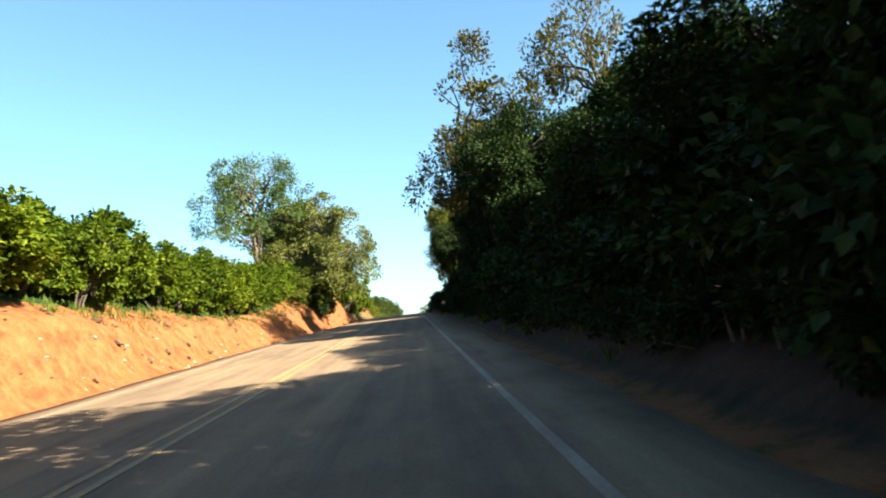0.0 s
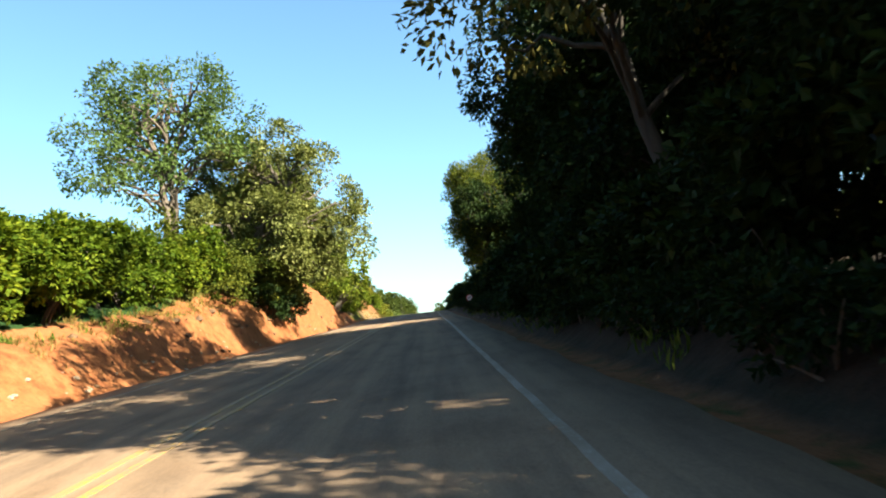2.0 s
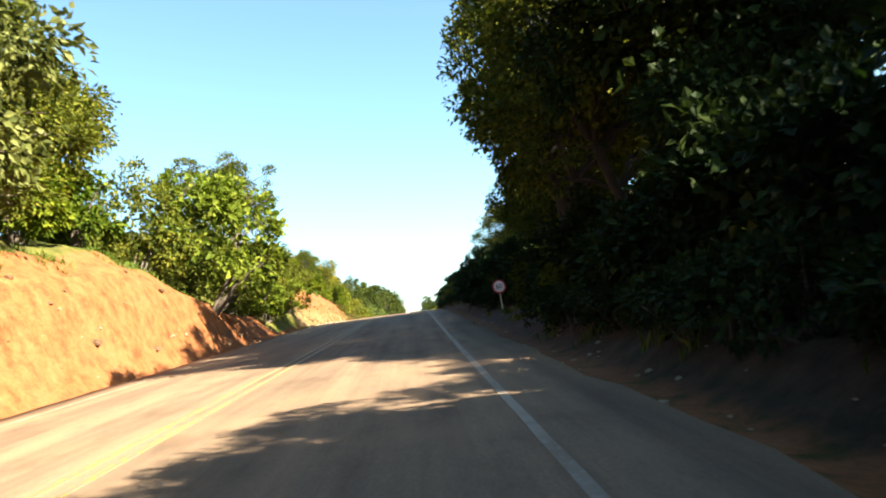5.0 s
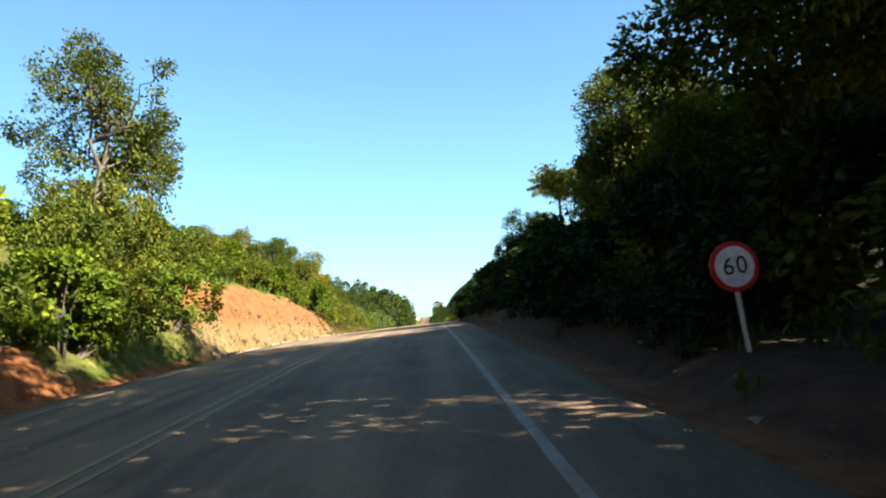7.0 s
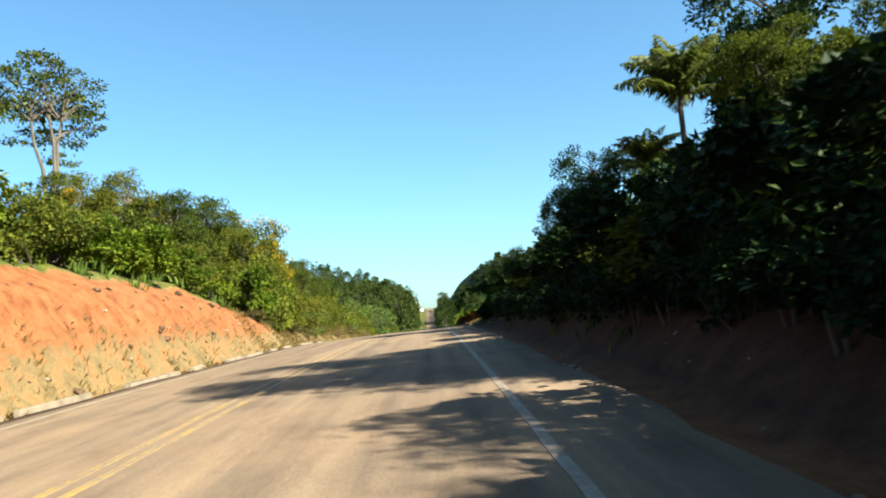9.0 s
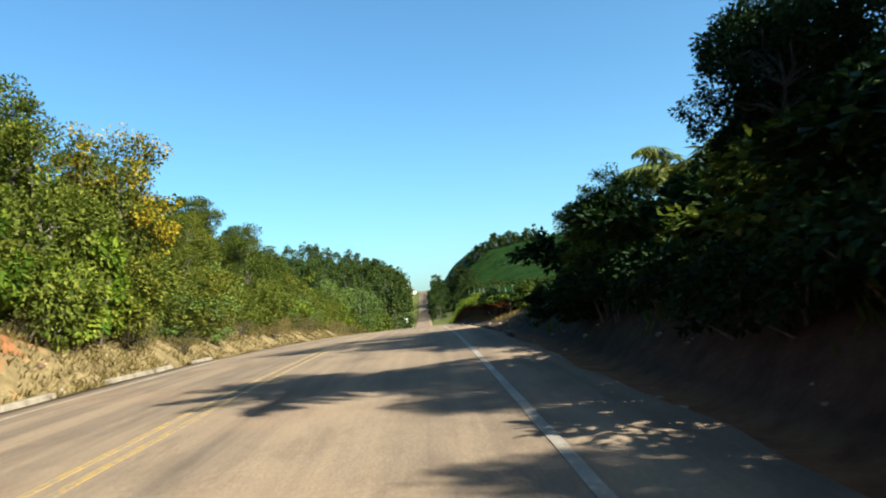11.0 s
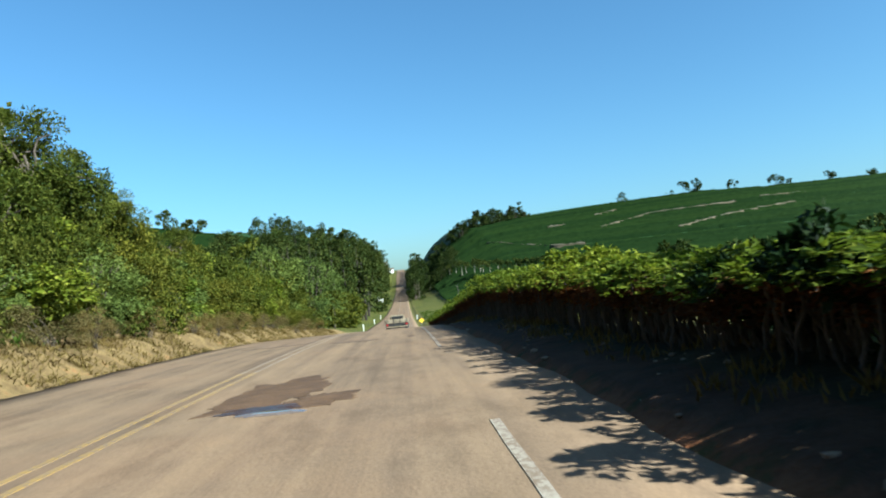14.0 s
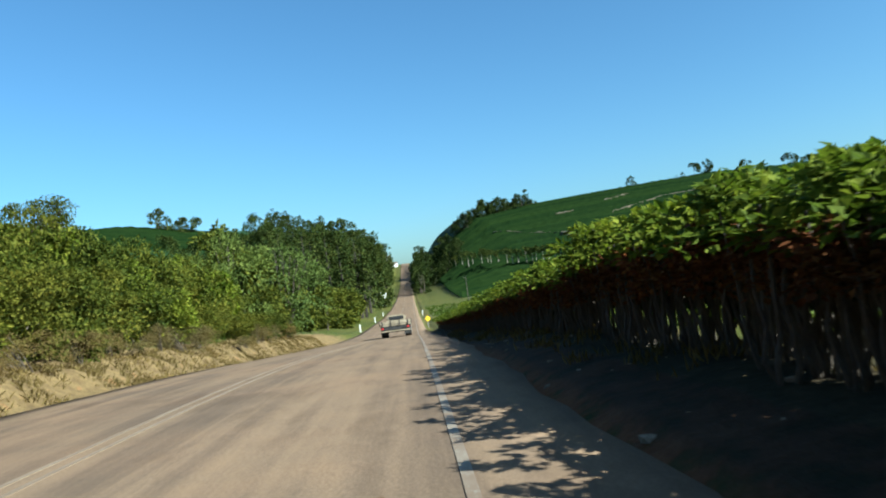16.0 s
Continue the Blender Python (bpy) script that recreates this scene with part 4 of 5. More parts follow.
WOOD_FRONT_H = [(-14, 10.2), (3, 10.2), (8, 5.4), (25, 5.6), (29, 9.2), (34, 9.8), (40, 10.6), (56, 10.2), (60, 6.6), (67, 6.8), (70.5, 9.2), (76, 10.4), (79, 13.4), (86, 13.8), (88, 15.2), (93, 15.2), (95, 10), (97, 7.2), (100, 4.8), (104, 4.8), (108, 6.0), (112, 6.8), (116, 7.2)]
WOOD_BACK_H = [(-14, 11), (0, 10.5), (4, 9.6), (27, 9.8), (31, 11), (52, 11), (56, 9.2), (64, 8.2), (67, 10), (84, 10), (88, 13), (97, 13.5), (98, 7), (103, 5.5), (116, 5.5)]
for k, by in enumerate(np.arange(-14, 116, 3.9)):
    for front in (True, False):
        y1 = by + rng.normal() * 0.5 + (0 if front else 2.0)
        bx = (float(of(WOOD_FRONT_X, y1)) if front else 15.0) + rng.normal() * 0.3
        tall = float(of(WOOD_FRONT_H if front else WOOD_BACK_H, y1)) * (0.95 + 0.1 * rng.random())
        wide = min(max(tall / 11.0, 0.72), 0.98) * (0.92 + 0.12 * rng.random())
        v = 1 if y1 > 92 or (front and y1 > 74) else 2 * (k % 2)
        if front and 64 < y1 < 69:
            continue
        if front and abs(y1 - 36) < 1.96:
            planted(gold_wood, "gold", placed(8.2, y1 + 1.0, 0, 1.2, 1.27, 0.2), "tall tree with sunlit golden-green foliage", "tree", "woodland along the road")
        elif front and y1 > 101:
            planted(small_tree, "small", placed(bx, y1, y1 * 50, tall / 6.4, tall / 6.6, 0.2), "half-lit open-crowned tree above the shaded bank", "tree", "woodland along the road")
        else:
            planted(wood[v], ("wood", v), placed(bx, y1, rng.normal() * 25, wide, tall / (11.0 + v % 2), 0.2), "dark shaded woodland tree overhanging the road", "tree", "woodland along the road")
for bx, by, s in ((12.4, 37.5, 0.7), (12.8, 42.5, 0.75)):
    planted(wood[0], ("wood", 0), placed(bx, by, by * 40, s, s, 0.2), "dark shaded woodland tree behind the wood's edge", "tree", "woodland along the road")
planted(gold_wood, "gold", placed(11.4, 33.4, 140, 1.0, 1.34, 0.2), "tall thin tree with sunlit golden-green foliage", "tree", "woodland along the road")
t = tree("overhanging_tree", 33, 13.6, 3.9, 6.0, LEAF_SHADED, BARK_DARK, 150, 80, 0.21, 0.066, 0.5, 0.2, lean=(-0.9, 0), heart=9)
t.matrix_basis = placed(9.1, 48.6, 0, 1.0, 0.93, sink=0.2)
tagged(t, "tall tree leaning out over the road edge, shade put into its leaf colour", "tree")
# the first kind carries the wood's shade in its leaf colour
under = [bush("undergrowth_shrub", 300 + k, (1.4, 1.4, 2.6), (LEAF_SHADED, LEAF_TREE)[k], 48, 36, 0.21, 0.07, 0.28) for k in range(2)]
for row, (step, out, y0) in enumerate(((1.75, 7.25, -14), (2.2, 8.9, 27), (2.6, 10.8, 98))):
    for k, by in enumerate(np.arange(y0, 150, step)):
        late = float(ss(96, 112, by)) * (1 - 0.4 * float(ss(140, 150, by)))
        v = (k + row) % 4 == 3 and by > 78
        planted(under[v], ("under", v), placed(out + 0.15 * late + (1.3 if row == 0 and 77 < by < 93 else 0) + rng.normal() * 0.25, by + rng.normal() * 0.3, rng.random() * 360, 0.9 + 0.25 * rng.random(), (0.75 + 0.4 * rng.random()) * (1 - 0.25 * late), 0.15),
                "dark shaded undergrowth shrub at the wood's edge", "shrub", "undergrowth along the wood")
# weeds coloured near black for the shade along the bank
weed = bush("bank_weed", 310, (0.6, 0.6, 0.8), LEAF_SHADED, 26, 26, 0.13, 0.04, 0.14, stems=4)
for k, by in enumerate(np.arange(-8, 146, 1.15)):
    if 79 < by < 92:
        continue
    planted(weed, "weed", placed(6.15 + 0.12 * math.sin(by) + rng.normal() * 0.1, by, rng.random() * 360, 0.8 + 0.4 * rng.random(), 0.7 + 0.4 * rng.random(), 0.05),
            "low weeds along the top of the bank, shade put into their leaf colour", "weed", "weeds along the shaded bank")
for k in range(46):
    bx, by = 11.2 + rng.random() * 8, 111 + rng.random() * 38
    planted(under[k % 3 == 2], ("under", k % 3 == 2), placed(bx, by, rng.random() * 360, 1.0 + 0.4 * rng.random(), 0.8 + 0.4 * rng.random(), 0.15),
            "dark shaded shrub on the slope", "shrub", "shrubs on the shaded slope")
for bx, by, s in ((14, 115, 0.6), (15.5, 121, 0.52), (18, 128, 0.55), (19.5, 137.5, 1.05), (15.5, 130, 0.55), (14.2, 126, 0.5), (18.5, 145, 0.5), (14.5, 150, 0.5), (16.5, 156, 0.5), (12.6, 145.5, 0.72), (10.6, 144.6, 0.52), (16.3, 96.5, 1.4)):
    planted(wood[by < 135], ("wood", int(by < 135)), placed(bx, by, bx * 50, s, s, 0.2), "half-lit tree on the slope above the road", "tree", "trees on the shaded slope")

planted(wood[1], ("wood", 1), placed(14.6, 152.5, 80, 0.6, 0.5, 0.4), "low spreading tree with half-lit leaves beside the hedge", "tree")
planted(wood[1], ("wood", 1), placed(8.2, 150.7, 200, 0.42, 0.36, 0.2), "young tree with half-lit leaves beside the hedge", "tree")

for bx, by, s, tall in ((10.2, 152.4, 1.0, 1.1), (9.8, 150.8, 1.5, 1.6), (8.7, 152.0, 1.0, 0.8), (8.2, 149.0, 1.0, 0.7), (8.5, 152.6, 1.0, 0.9), (7.6, 146.0, 0.9, 0.6), (14.4, 157.6, 1.0, 0.9), (7.7, 158.4, 0.8, 0.55), (6.0, 160.4, 0.55, 0.5), (6.05, 162.2, 0.55, 0.52), (6.1, 164.0, 0.55, 0.5), (6.15, 165.8, 0.5, 0.48), (6.2, 167.4, 0.45, 0.42), (7.4, 152.6, 0.7, 0.4)):
    planted(under[int(bx > 6.5)], ("under", bx > 6.5), placed(bx, by, bx * 77, s, tall, 0.2), "dense shaded shrub with dark leaves beside the road", "shrub", "shrubs before the hedge")

# near-black creepers stand in for the tree's shadow on the bank
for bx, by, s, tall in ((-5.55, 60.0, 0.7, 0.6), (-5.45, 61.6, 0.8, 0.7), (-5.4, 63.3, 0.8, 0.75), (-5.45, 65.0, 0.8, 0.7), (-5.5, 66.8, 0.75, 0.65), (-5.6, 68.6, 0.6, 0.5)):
    planted(under[0], ("under", False), placed(bx, by, by * 77, s, tall, 0.25), "creepers hanging down the red bank, the tree's shade put into their colour", "shrub", "creepers under the bank tree")
# more weeds, their leaves painted as dark as the shaded slope
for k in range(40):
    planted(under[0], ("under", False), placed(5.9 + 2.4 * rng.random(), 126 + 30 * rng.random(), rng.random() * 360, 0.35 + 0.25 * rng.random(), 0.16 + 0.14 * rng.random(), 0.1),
            "low weeds on the slope, shade put into their leaf colour", "weed", "weeds on the shaded slope")


def palm(seed, height, frond, droop, count=17, rise=96):
    r = np.random.default_rng(seed)
    thing = new("palm_tree")
    s = np.linspace(0, 1, 9)
    part("trunk", tubes([(np.stack([0.25 * s ** 2, 0.1 * s, -0.4 + (height + 0.4) * s], 1), 0.14 - 0.05 * s)], 10), BARK, thing, smooth=True)
    for k in range(count):
        az, el = k * 2.4 + r.normal() * 0.2, radians(rise - 66 * (k / count) ** 1.9 + r.normal() * 7)
        u = np.linspace(0, 1, 12)
        bend = el - radians(droop) * u ** 1.4
        h = np.concatenate([[0], np.cumsum(np.cos(bend[1:]))]) * frond / 11
        zz = height + np.concatenate([[0], np.cumsum(np.sin(bend[1:]))]) * frond / 11
        line = np.stack([0.25 + h * math.cos(az), 0.1 + h * math.sin(az), zz], 1)
        f = part("frond", tubes([(line, 0.03 * (1 - 0.8 * u))], 5), PALM_LEAF, thing)
        q = np.linspace(0.12, 0.99, 52)
        at = np.stack([np.interp(q, u, line[:, c]) for c in range(3)], 1)
        d = unit(np.gradient(at, axis=0))
        side = unit(np.cross(d, [0, 0, 1.0]))
        pieces = []
        for sg in (-1, 1):
            way = unit(side * sg * 0.8 + d * 0.5 + [0, 0, -0.75] + r.normal(size=at.shape) * 0.22)
            ln = frond * 0.24 * np.sin(np.pi * np.clip(q * 0.9 + 0.1, 0, 1)) ** 0.6 * (0.8 + 0.4 * r.random(len(q)))
            pieces.append(leaves(at, way, d + [0, 0, 0.2], ln, np.full(len(q), 0.028)))
        part("feathering", joined(pieces), PALM_LEAF, f)
    return thing


p1 = palm(50, 5.4, 2.9, 92, 19, 100)
p1.matrix_basis = placed(12.6, 132, 30, 1.0, sink=0.2)
tagged(p1, "tall feather palm with short drooping fronds above the shrubs", "palm tree", "feather palms")
p2 = palm(51, 6.1, 4.7, 88, 17, 54)
p2.matrix_basis = placed(16.9, 165.0, 140, 1.0, sink=0.2)
tagged(p2, "feather palm with long arching fronds beside the hedge", "palm tree", "feather palms")
p3 = copy_thing(p1, placed(11.7, 133.6, 250, 0.75, 0.62, 0.2))
tagged(p3, "young feather palm half hidden in shrubs", "palm tree", "feather palms")


# clipped hedge beside the road
def hedge_shrub(seed):
    r = np.random.default_rng(seed)
    thing = new("hedge_shrub")
    lines = []
    for k in range(34):
        a = np.array([r.normal() * 0.2 - 0.1, (r.random() - 0.5) * 1.1, -0.2])
        b = np.array([a[0] + r.normal() * 0.12 - 0.1, a[1] + r.normal() * 0.22, 1.55 + r.random() * 0.3])
        u = np.linspace(0, 1, 6)[:, None]
        w = a + (b - a) * u
        w[1:-1, :2] += r.normal(size=(4, 2)) * 0.03
        lines.append((w, (0.015 + 0.014 * r.random()) * (1 - 0.5 * u[:, 0])))
    part("stemwork", tubes(lines, 5), BARK, thing)
    n = 60
    top = np.stack([r.normal(size=n) * 0.36 - 0.05, (r.random(n) - 0.5) * 1.25, 1.5 + r.random(n) ** 1.6 * 0.62], 1)
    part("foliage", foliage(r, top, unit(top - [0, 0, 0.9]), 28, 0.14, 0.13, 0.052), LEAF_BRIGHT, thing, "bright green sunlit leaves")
    n = 44
    face = np.stack([r.normal(size=n) * 0.12 - 0.42, (r.random(n) - 0.5) * 1.25, 0.95 + r.random(n) ** 0.8 * 0.62], 1)
    part("dry_creeper", foliage(r, face, unit(r.normal(size=(n, 3)) + [-0.6, 0, 0]), 20, 0.15, 0.1, 0.032), LEAF_DRY, thing, "dry reddish-brown creeper")
    # shade inside the hedge is put into these near-black inner leaves
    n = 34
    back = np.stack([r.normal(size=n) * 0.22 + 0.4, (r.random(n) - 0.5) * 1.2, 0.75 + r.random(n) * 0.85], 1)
    part("inner_foliage", foliage(r, back, unit(r.normal(size=(n, 3))), 11, 0.2, 0.23, 0.09), LEAF_SHADED, thing)
    return thing


HEDGE_TOP = [(160, 0.62), (167, 0.72), (172, 0.86), (176.5, 0.99), (179.5, 0.97), (184, 1.0), (187.2, 1.24), (190, 1.18), (195, 0.98), (262, 0.88)]
hedge = [hedge_shrub(400 + k) for k in range(4)]
for k, by in enumerate(np.arange(160.5, 262, 0.95)):
    s = float(of(HEDGE_TOP, by)) * (1 + 0.07 * math.sin(by * 1.3)) + rng.normal() * 0.04
    planted(hedge[k % 4], ("hedge", k % 4), placed(6.5 + rng.normal() * 0.08, by, rng.normal() * 8, 1.0, s, 0.05),
            "tall bushy hedge plant with bare stems and reddish dry creeper", "hedge plant", "hedge along the road")


# ---- grass, clods and verge litter ----
def grass(name, seed, count, region, height, mat, label, lean=0.35):
    r = np.random.default_rng(seed)
    x0, x1, y0, y1 = region
    tuft = count // 14
    cx, cy = x0 + (x1 - x0) * r.random(tuft), y0 + (y1 - y0) * r.random(tuft)
    keep = rough(cx * 0.6, cy * 0.6) > -0.25
    cx, cy = np.repeat(cx[keep], 14), np.repeat(cy[keep], 14)
    n = len(cx)
    x, y = cx + r.normal(size=n) * 0.12, cy + r.normal(size=n) * 0.12
    at = np.stack([x, y, ground(x, y) - 0.03], 1)
    way = unit(np.stack([r.normal(size=n) * lean, r.normal(size=n) * lean, np.ones(n)], 1))
    up = unit(np.stack([r.normal(size=n), r.normal(size=n), np.full(n, 0.2)], 1))
    g = leaves(at, way, up, height * (0.5 + 0.9 * r.random(n)), np.full(n, height * 0.013 + 0.004))
    tagged(part(name, g, mat), label, "grass", kind="stuff")


grass("dry_grass", 1, 30000, (-6.3, -4.6, 138, 246), 0.19, GRASS_DRY, "dry straw-coloured grass on the verge", 0.9)
grass("dry_grass", 2, 4500, (-5.5, -4.45, 104, 150), 0.2, GRASS_DRY, "dry straw-coloured grass on the red bank", 0.8)
grass("dry_grass", 3, 3500, (-7.0, -5.6, 20, 60), 0.18, GRASS_DRY, "dry grass at the top of the red bank")
grass("green_grass", 4, 16000, (-15, -6.4, 104, 240), 0.45, GRASS_GREEN, "long green grass on the slope")
grass("green_grass", 5, 3500, (-7.2, -6.2, 18, 100), 0.22, GRASS_GREEN, "green weeds along the top of the bank")
grass("shaded_grass", 6, 7000, (5.6, 8.0, -10, 150), 0.25, GRASS_GREEN, "rank grass under the shaded trees")
grass("cane_grass", 7, 9000, (8.3, 9.8, 117, 129), 1.1, GRASS_GREEN, "tall cane grass on the shaded slope", 0.5)
grass("hedge_grass", 8, 6000, (5.2, 6.6, 152, 230), 0.16, GRASS_DRY, "dry grass at the foot of the hedge")
grass("field_grass", 10, 9000, (7.1, 11.0, 160, 262), 0.4, GRASS_GREEN, "sunlit rank grass behind the hedge")
grass("pasture_grass", 9, 16000, (7.0, 26.0, 262, 400), 0.55, GRASS_GREEN, "bright green pasture grass")


def clods(seed, count, region, size, mat, name, label):
    r = np.random.default_rng(seed)
    bm = bmesh.new()
    bmesh.ops.create_icosphere(bm, subdivisions=1, radius=1.0)
    base = np.array([v.co[:] for v in bm.verts])
    tri = [[v.index for v in f.verts] for f in bm.faces]
    bm.free()
    pieces = []
    for k in range(count):
        x, y = region[0] + (region[1] - region[0]) * r.random(), region[2] + (region[3] - region[2]) * r.random()
        s = size * (0.4 + r.random() ** 2 * 1.4)
        v = base * (1 + r.normal(size=(len(base), 1)) * 0.18) * s * [1.2, 1.0, 0.7]
        pieces.append((v + [x, y, float(ground(x, y)) + s * 0.15], tri))
    tagged(part(name, joined(pieces), mat), label, "rubble", kind="stuff")


clods(1, 420, (-5.6, -4.35, 0, 150), 0.045, STONE, "loose_stones", "loose stones and clods at the foot of the bank")
clods(2, 260, (-6.6, -4.8, 5, 145), 0.09, MUD, "earth_clods", "clods of red earth on the bank")
clods(3, 260, (4.7, 6.0, 60, 200), 0.035, STONE, "verge_stones", "loose stones along the verge")


# ---- far country ----
def far_trees(name, seed, spots_, label, leaf=LEAF_FAR, per=26, leaf_size=1.0, bark=BARK):
    """Many far trees as one mesh of trunks and one of leaf sprays."""
    r = np.random.default_rng(seed)
    fol, wood_lines = [], []
    for x, y, h, w in spots_:
        z = float(ground(x, y))
        mid = np.array([x, y, z + h * 0.52])
        cc, out = clumps(r, mid, (w, w, h * 0.52), 35, low=-0.95, shell=0.4)
        fol.append(foliage(r, cc, out, per, w * 0.2, leaf_size * w * 0.22, leaf_size * w * 0.07))
        wood_lines.append((np.array([[x, y, z - 0.5], [x + 0.2, y, z + h * 0.4], [x, y, z + h * 0.85]]), [h * 0.02, h * 0.014, 0.03]))
    ob = part(name, joined(fol), leaf)
    tagged(ob, label, "forest", kind="stuff")
    tagged(part("trunk_stand", tubes(wood_lines, 5), bark, ob), kind="stuff")


r = np.random.default_rng(77)
stand = []
for k in range(170):
    y = 360 + r.random() ** 1.3 * 410
    x = -(8.5 + 0.012 * (y - 360)) - r.random() ** 1.7 * 75
    stand.append((x, y, (21 if x > -45 else 17) + 6 * r.random(), 4.4 + 2 * r.random()))
far_trees("left_forest", 5, stand, "tall dark green forest beside the far road", per=46, leaf_size=0.66, bark=BARK_DARK)
far_trees("right_roadside_trees", 6, [(8.0 + 2.5 * r.random() + 0.012 * (y - 560) + (3.5 * (k % 3) if y > 640 else 0), y, (17 if k % 7 == 2 else 10) + 4 * r.random(), 3.4 + 1.4 * r.random()) for k, y in enumerate(np.linspace(562, 960, 62))]
          + [(13 + 26 * r.random(), 600 + 250 * r.random(), 6 + 4 * r.random(), 3 + 1.5 * r.random()) for k in range(60)],
          "dark trees along the far road")
far_trees("left_far_trees", 7, [(-17 - 14 * r.random() - 0.02 * (y - 600), y, 9 + 5 * r.random(), 3.5 + 1.5 * r.random()) for y in np.linspace(600, 1000, 40)], "trees along the far road")
far_trees("ridge_trees", 8, [(45 + 60 * k / 26 + 3 * r.random(), 740 + 30 * r.random(), 7 + 6 * r.random(), 4 + 2 * r.random()) for k in range(26)]
          + [(x_, y_, h_ * 0.72, w_ * 0.66) for x_, y_, h_, w_ in ((190, 760, 11, 6), (238, 752, 14, 7), (246, 748, 16, 8), (252, 756, 8, 3), (228, 752, 7, 2.5), (222, 750, 6, 2), (284, 760, 12, 6), (322, 762, 13, 8), (334, 765, 9, 5), (372, 768, 12, 7), (410, 770, 12, 7))],
          "trees along the ridge of the coffee hill")
far_trees("valley_trees", 9, [(48 + 55 * r.random(), 268 + 60 * r.random(), 6 + 5 * r.random(), 3 + 1.5 * r.random()) for k in range(30)], "small wood in the valley pasture")
far_trees("left_ridge_trees", 10, [(-118, 610, 10, 6), (-124, 615, 8, 5), (-98, 605, 7, 3), (-92, 603, 6, 3), (-140, 620, 11, 7)], "single trees on the left hill")
far_trees("left_valley_bushes", 11, [(-13 - 40 * r.random(), 246 + 70 * r.random(), 4 + 3 * r.random(), 2.5 + 1.5 * r.random()) for k in range(50)]
          + [(-16.5, 262, 10.5, 3.6)] + [(-8.6 - 12 * r.random(), 292 + 74 * r.random(), 4 + 3 * r.random(), 2.4 + 1.3 * r.random()) for k in range(36)], "shrubs in the valley", LEAF_TREE)


def coffee_rows(name, x0, x1, ylist, label):
    """Clipped coffee rows that follow the hill, as lumpy ridges."""
    r_ = np.random.default_rng(3)
    thing = new("coffee_field")
    for y in ylist:
        x = np.arange(x0, x1, 3.0)
        yy = y + 6 * np.sin(x * 0.012 + 1) + 0.02 * x
        z = ground(x, yy)
        hgt = 1.9 + r_.normal(size=len(x)) * 0.25
        a = np.stack([x, yy - 1.1, z - 0.2], 1)
        b = np.stack([x, yy - 0.6 + r_.normal(size=len(x)) * 0.15, z + hgt], 1)
        c = np.stack([x, yy + 0.8, z + hgt * 0.95], 1)
        n_ = len(x)
        k_ = np.arange(n_ - 1)
        part("coffee_row", (np.concatenate([a, b, c]), np.concatenate([np.stack([k_, k_ + 1, k_ + 1 + n_, k_ + n_], 1), np.stack([k_ + n_, k_ + 1 + n_, k_ + 1 + 2 * n_, k_ + 2 * n_], 1)])), COFFEE_FIELD, thing)
    tagged(thing, label, "coffee field")


COFFEE_FIELD = leaf_material("coffee_field", (0.0045, 0.011, 0.003), (0.0105, 0.0225, 0.0062), (0.018, 0.034, 0.0085), 0.05, 0.8, 0.02)
rows_r = [y for y in np.arange(432, 760, 3.6) if not any(abs(y - g) < 3.4 for g in (560, 640, 690))]
coffee_rows("coffee_rows_east", 21, 420, rows_r, "dark green coffee rows on the hillside with earth tracks between")
rows_l = [y for y in np.arange(560, 700, 3.6)]
coffee_rows("coffee_rows_west", -230, -62, rows_l, "dark green coffee rows on the left hill")


TRACK_EARTH = simple("track_earth", (0.045, 0.04, 0.022), (0.095, 0.072, 0.042), 0.3, 0.9, relief=0.4)


def earth_track(points, label):
    """A cut track on the hillside: a sloping earth face and its ledge."""
    pts = np.array(points, float)
    s = np.linspace(0, len(pts) - 1, 30)
    x, y = np.interp(s, np.arange(len(pts)), pts[:, 0]), np.interp(s, np.arange(len(pts)), pts[:, 1])
    z = ground(x, y)
    w = 0.5 + 0.3 * np.sin(x * 0.5) + 0.2 * np.sin(x * 1.3)
    v = np.concatenate([np.stack([x, y - 2.5, z - 0.3], 1), np.stack([x, y - 2.0, z + 1.6], 1), np.stack([x, y + 1.5, z + 1.6 + 0.8 * w], 1), np.stack([x, y + 3.0, z - 0.3], 1)])
    k = np.arange(29)
    f = np.concatenate([np.stack([k + o, k + 1 + o, k + 31 + o, k + 30 + o], 1) for o in (0, 30, 60)])
    tagged(part("earth_track", (v, f), TRACK_EARTH), label, "dirt track", "tracks on the coffee hill")


for trk in ([(57, 628), (73, 591), (89, 571), (105, 566)], [(128, 612), (136, 618), (169, 640), (195, 640), (228, 641)], [(165, 580), (177, 587), (207, 602), (235, 610), (255, 616)], [(139, 665), (159, 678)],
            [(100, 640), (112, 642)], [(250, 650), (285, 655)]):
    earth_track(trk, "pale earth track cut across the coffee hill")


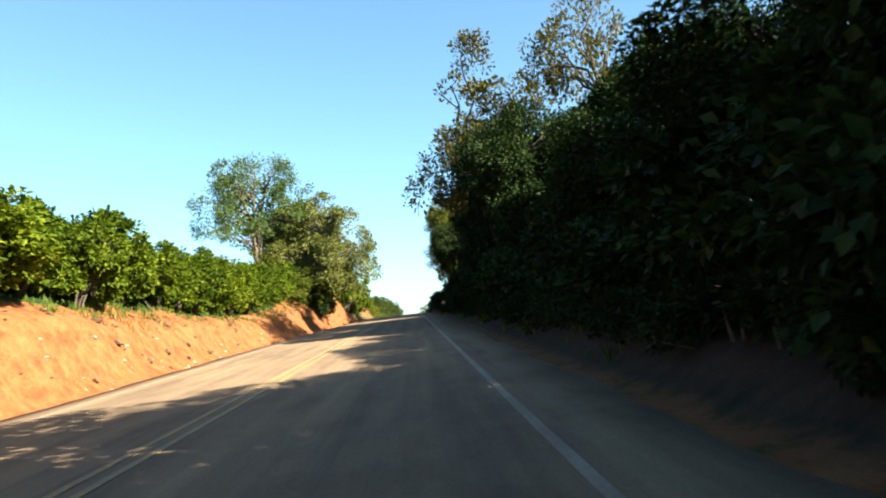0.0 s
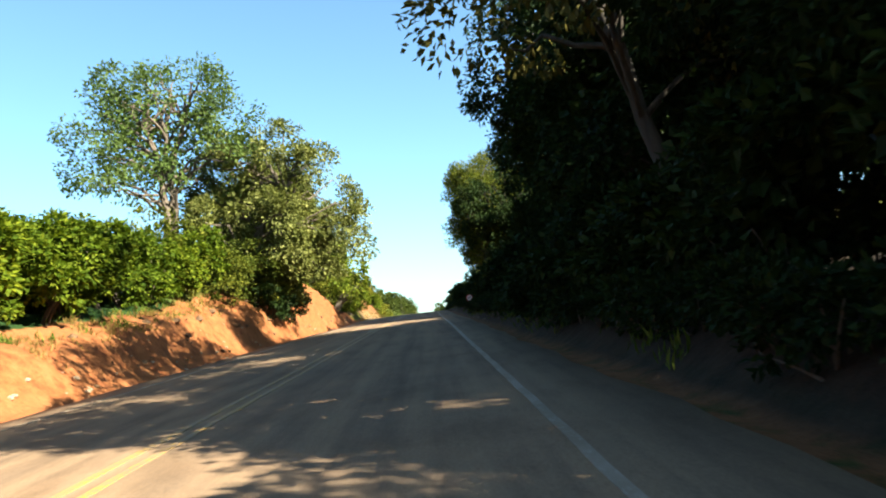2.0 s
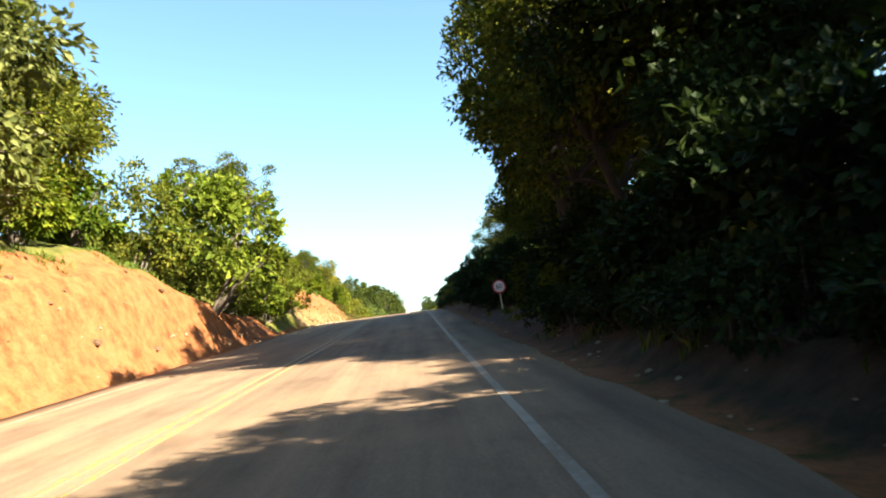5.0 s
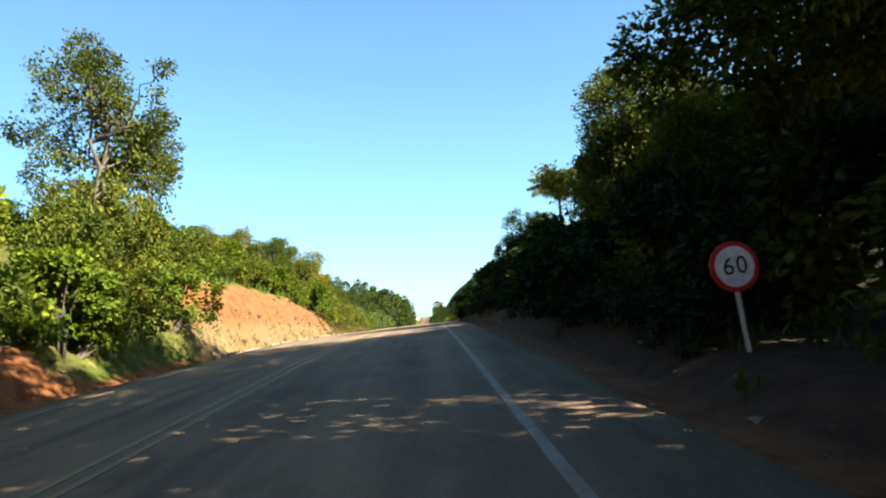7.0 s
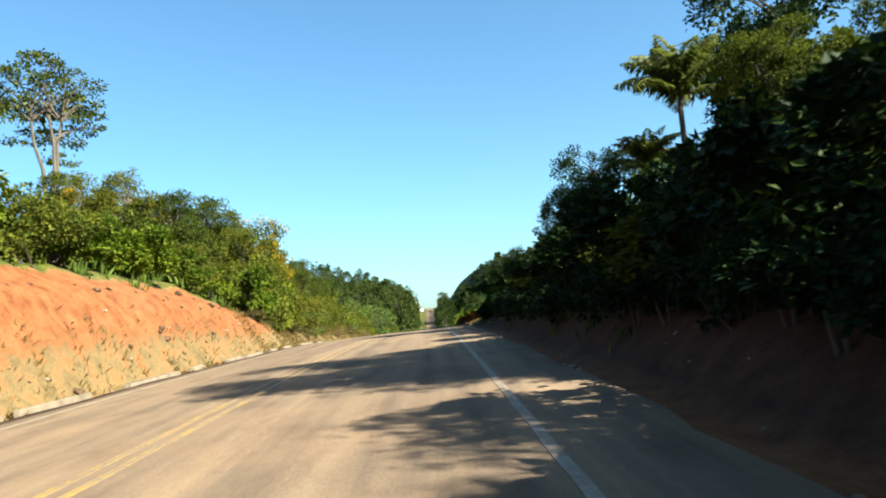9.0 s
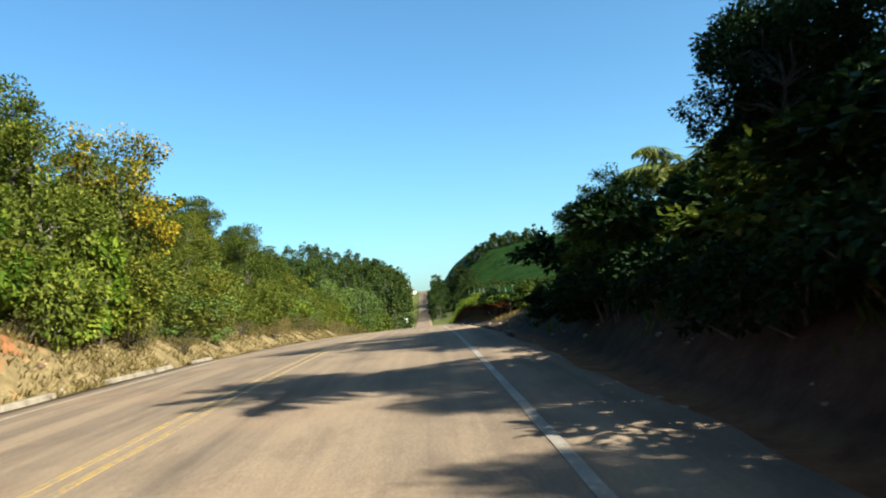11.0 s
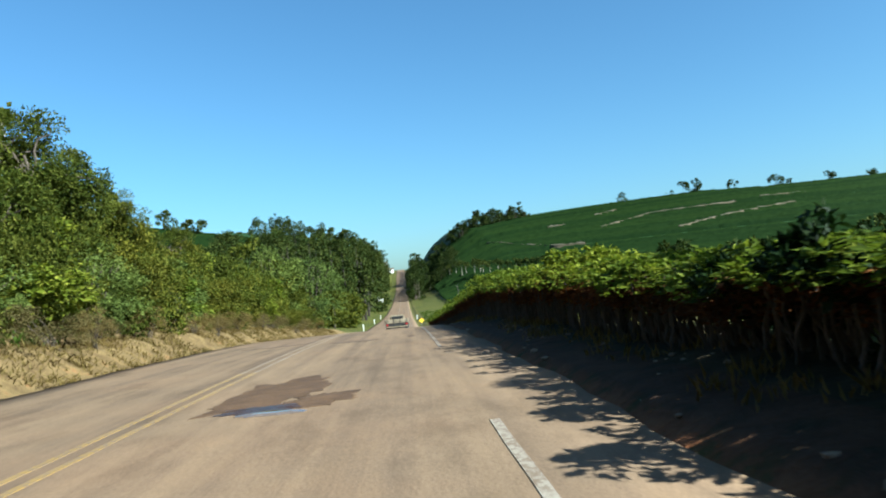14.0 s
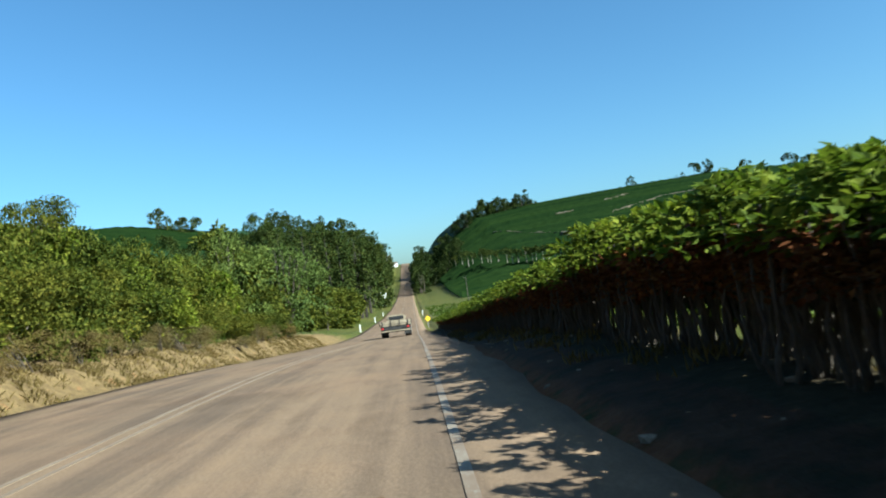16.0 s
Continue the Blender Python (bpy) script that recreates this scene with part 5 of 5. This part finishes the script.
def row_tree(seed):
    r_ = np.random.default_rng(seed)
    thing = new("row_tree")
    part("trunk", tubes([(np.array([[0, 0, -0.5], [0.1, 0, 3.0], [0.05, 0, 6.0]]), [0.26, 0.22, 0.12])], 6), BARK_PALE, thing)
    cc, out = clumps(r_, (0, 0, 6.6), (1.9, 1.9, 1.9), 16, low=-0.6, shell=0.4)
    part("crown", foliage(r_, cc, out, 22, 0.5, 0.8, 0.2), LEAF_FAR, thing)
    return thing


row_trees = row_tree(1)
for k in range(46):
    x = 27 + 2.2 * k + r.normal() * 0.4
    y = float(np.interp(x, [27, 31, 38, 51, 75, 109, 130], [640, 598, 556, 512, 482, 464, 457])) + r.normal() * 1.0
    planted(row_trees, "row", placed(x, y, k * 47, 0.9 + 0.2 * r.random(), sink=0.2), "straight pale-trunked tree in a planted row below the coffee", "tree", "planted tree row")


def house(x, y, w, d, turn):
    thing = new("house")
    bm = bmesh.new()
    box(bm, -w / 2, w / 2, -d / 2, d / 2, -1.0, 2.8)
    wall = part("wall", bm, WHITE_PAINT, thing)
    bm = bmesh.new()
    vs = [bm.verts.new(v) for v in ((-w / 2 - 0.4, -d / 2 - 0.4, 2.75), (w / 2 + 0.4, -d / 2 - 0.4, 2.75), (w / 2 + 0.4, d / 2 + 0.4, 2.75), (-w / 2 - 0.4, d / 2 + 0.4, 2.75), (-w / 2 - 0.4, 0, 4.3), (w / 2 + 0.4, 0, 4.3))]
    for f in ((0, 1, 5, 4), (2, 3, 4, 5), (0, 4, 3), (1, 2, 5), (3, 2, 1, 0)):
        bm.faces.new([vs[i] for i in f])
    part("roof", bm, MUD, thing, "red tile roof")
    for wx in (-w / 4, w / 4):
        bm = bmesh.new()
        box(bm, wx - 0.5, wx + 0.5, -d / 2 - 0.03, -d / 2 + 0.05, 0.9, 2.0, 0.01)
        part("window", bm, DARK_STEEL, wall)
    thing.matrix_basis = placed(x, y, turn)
    tagged(thing, "small white house with a red roof beside the far road", "house", "far roadside houses")


house(-13, 928, 12, 8, 8)
house(-20, 985, 11, 8, -10)
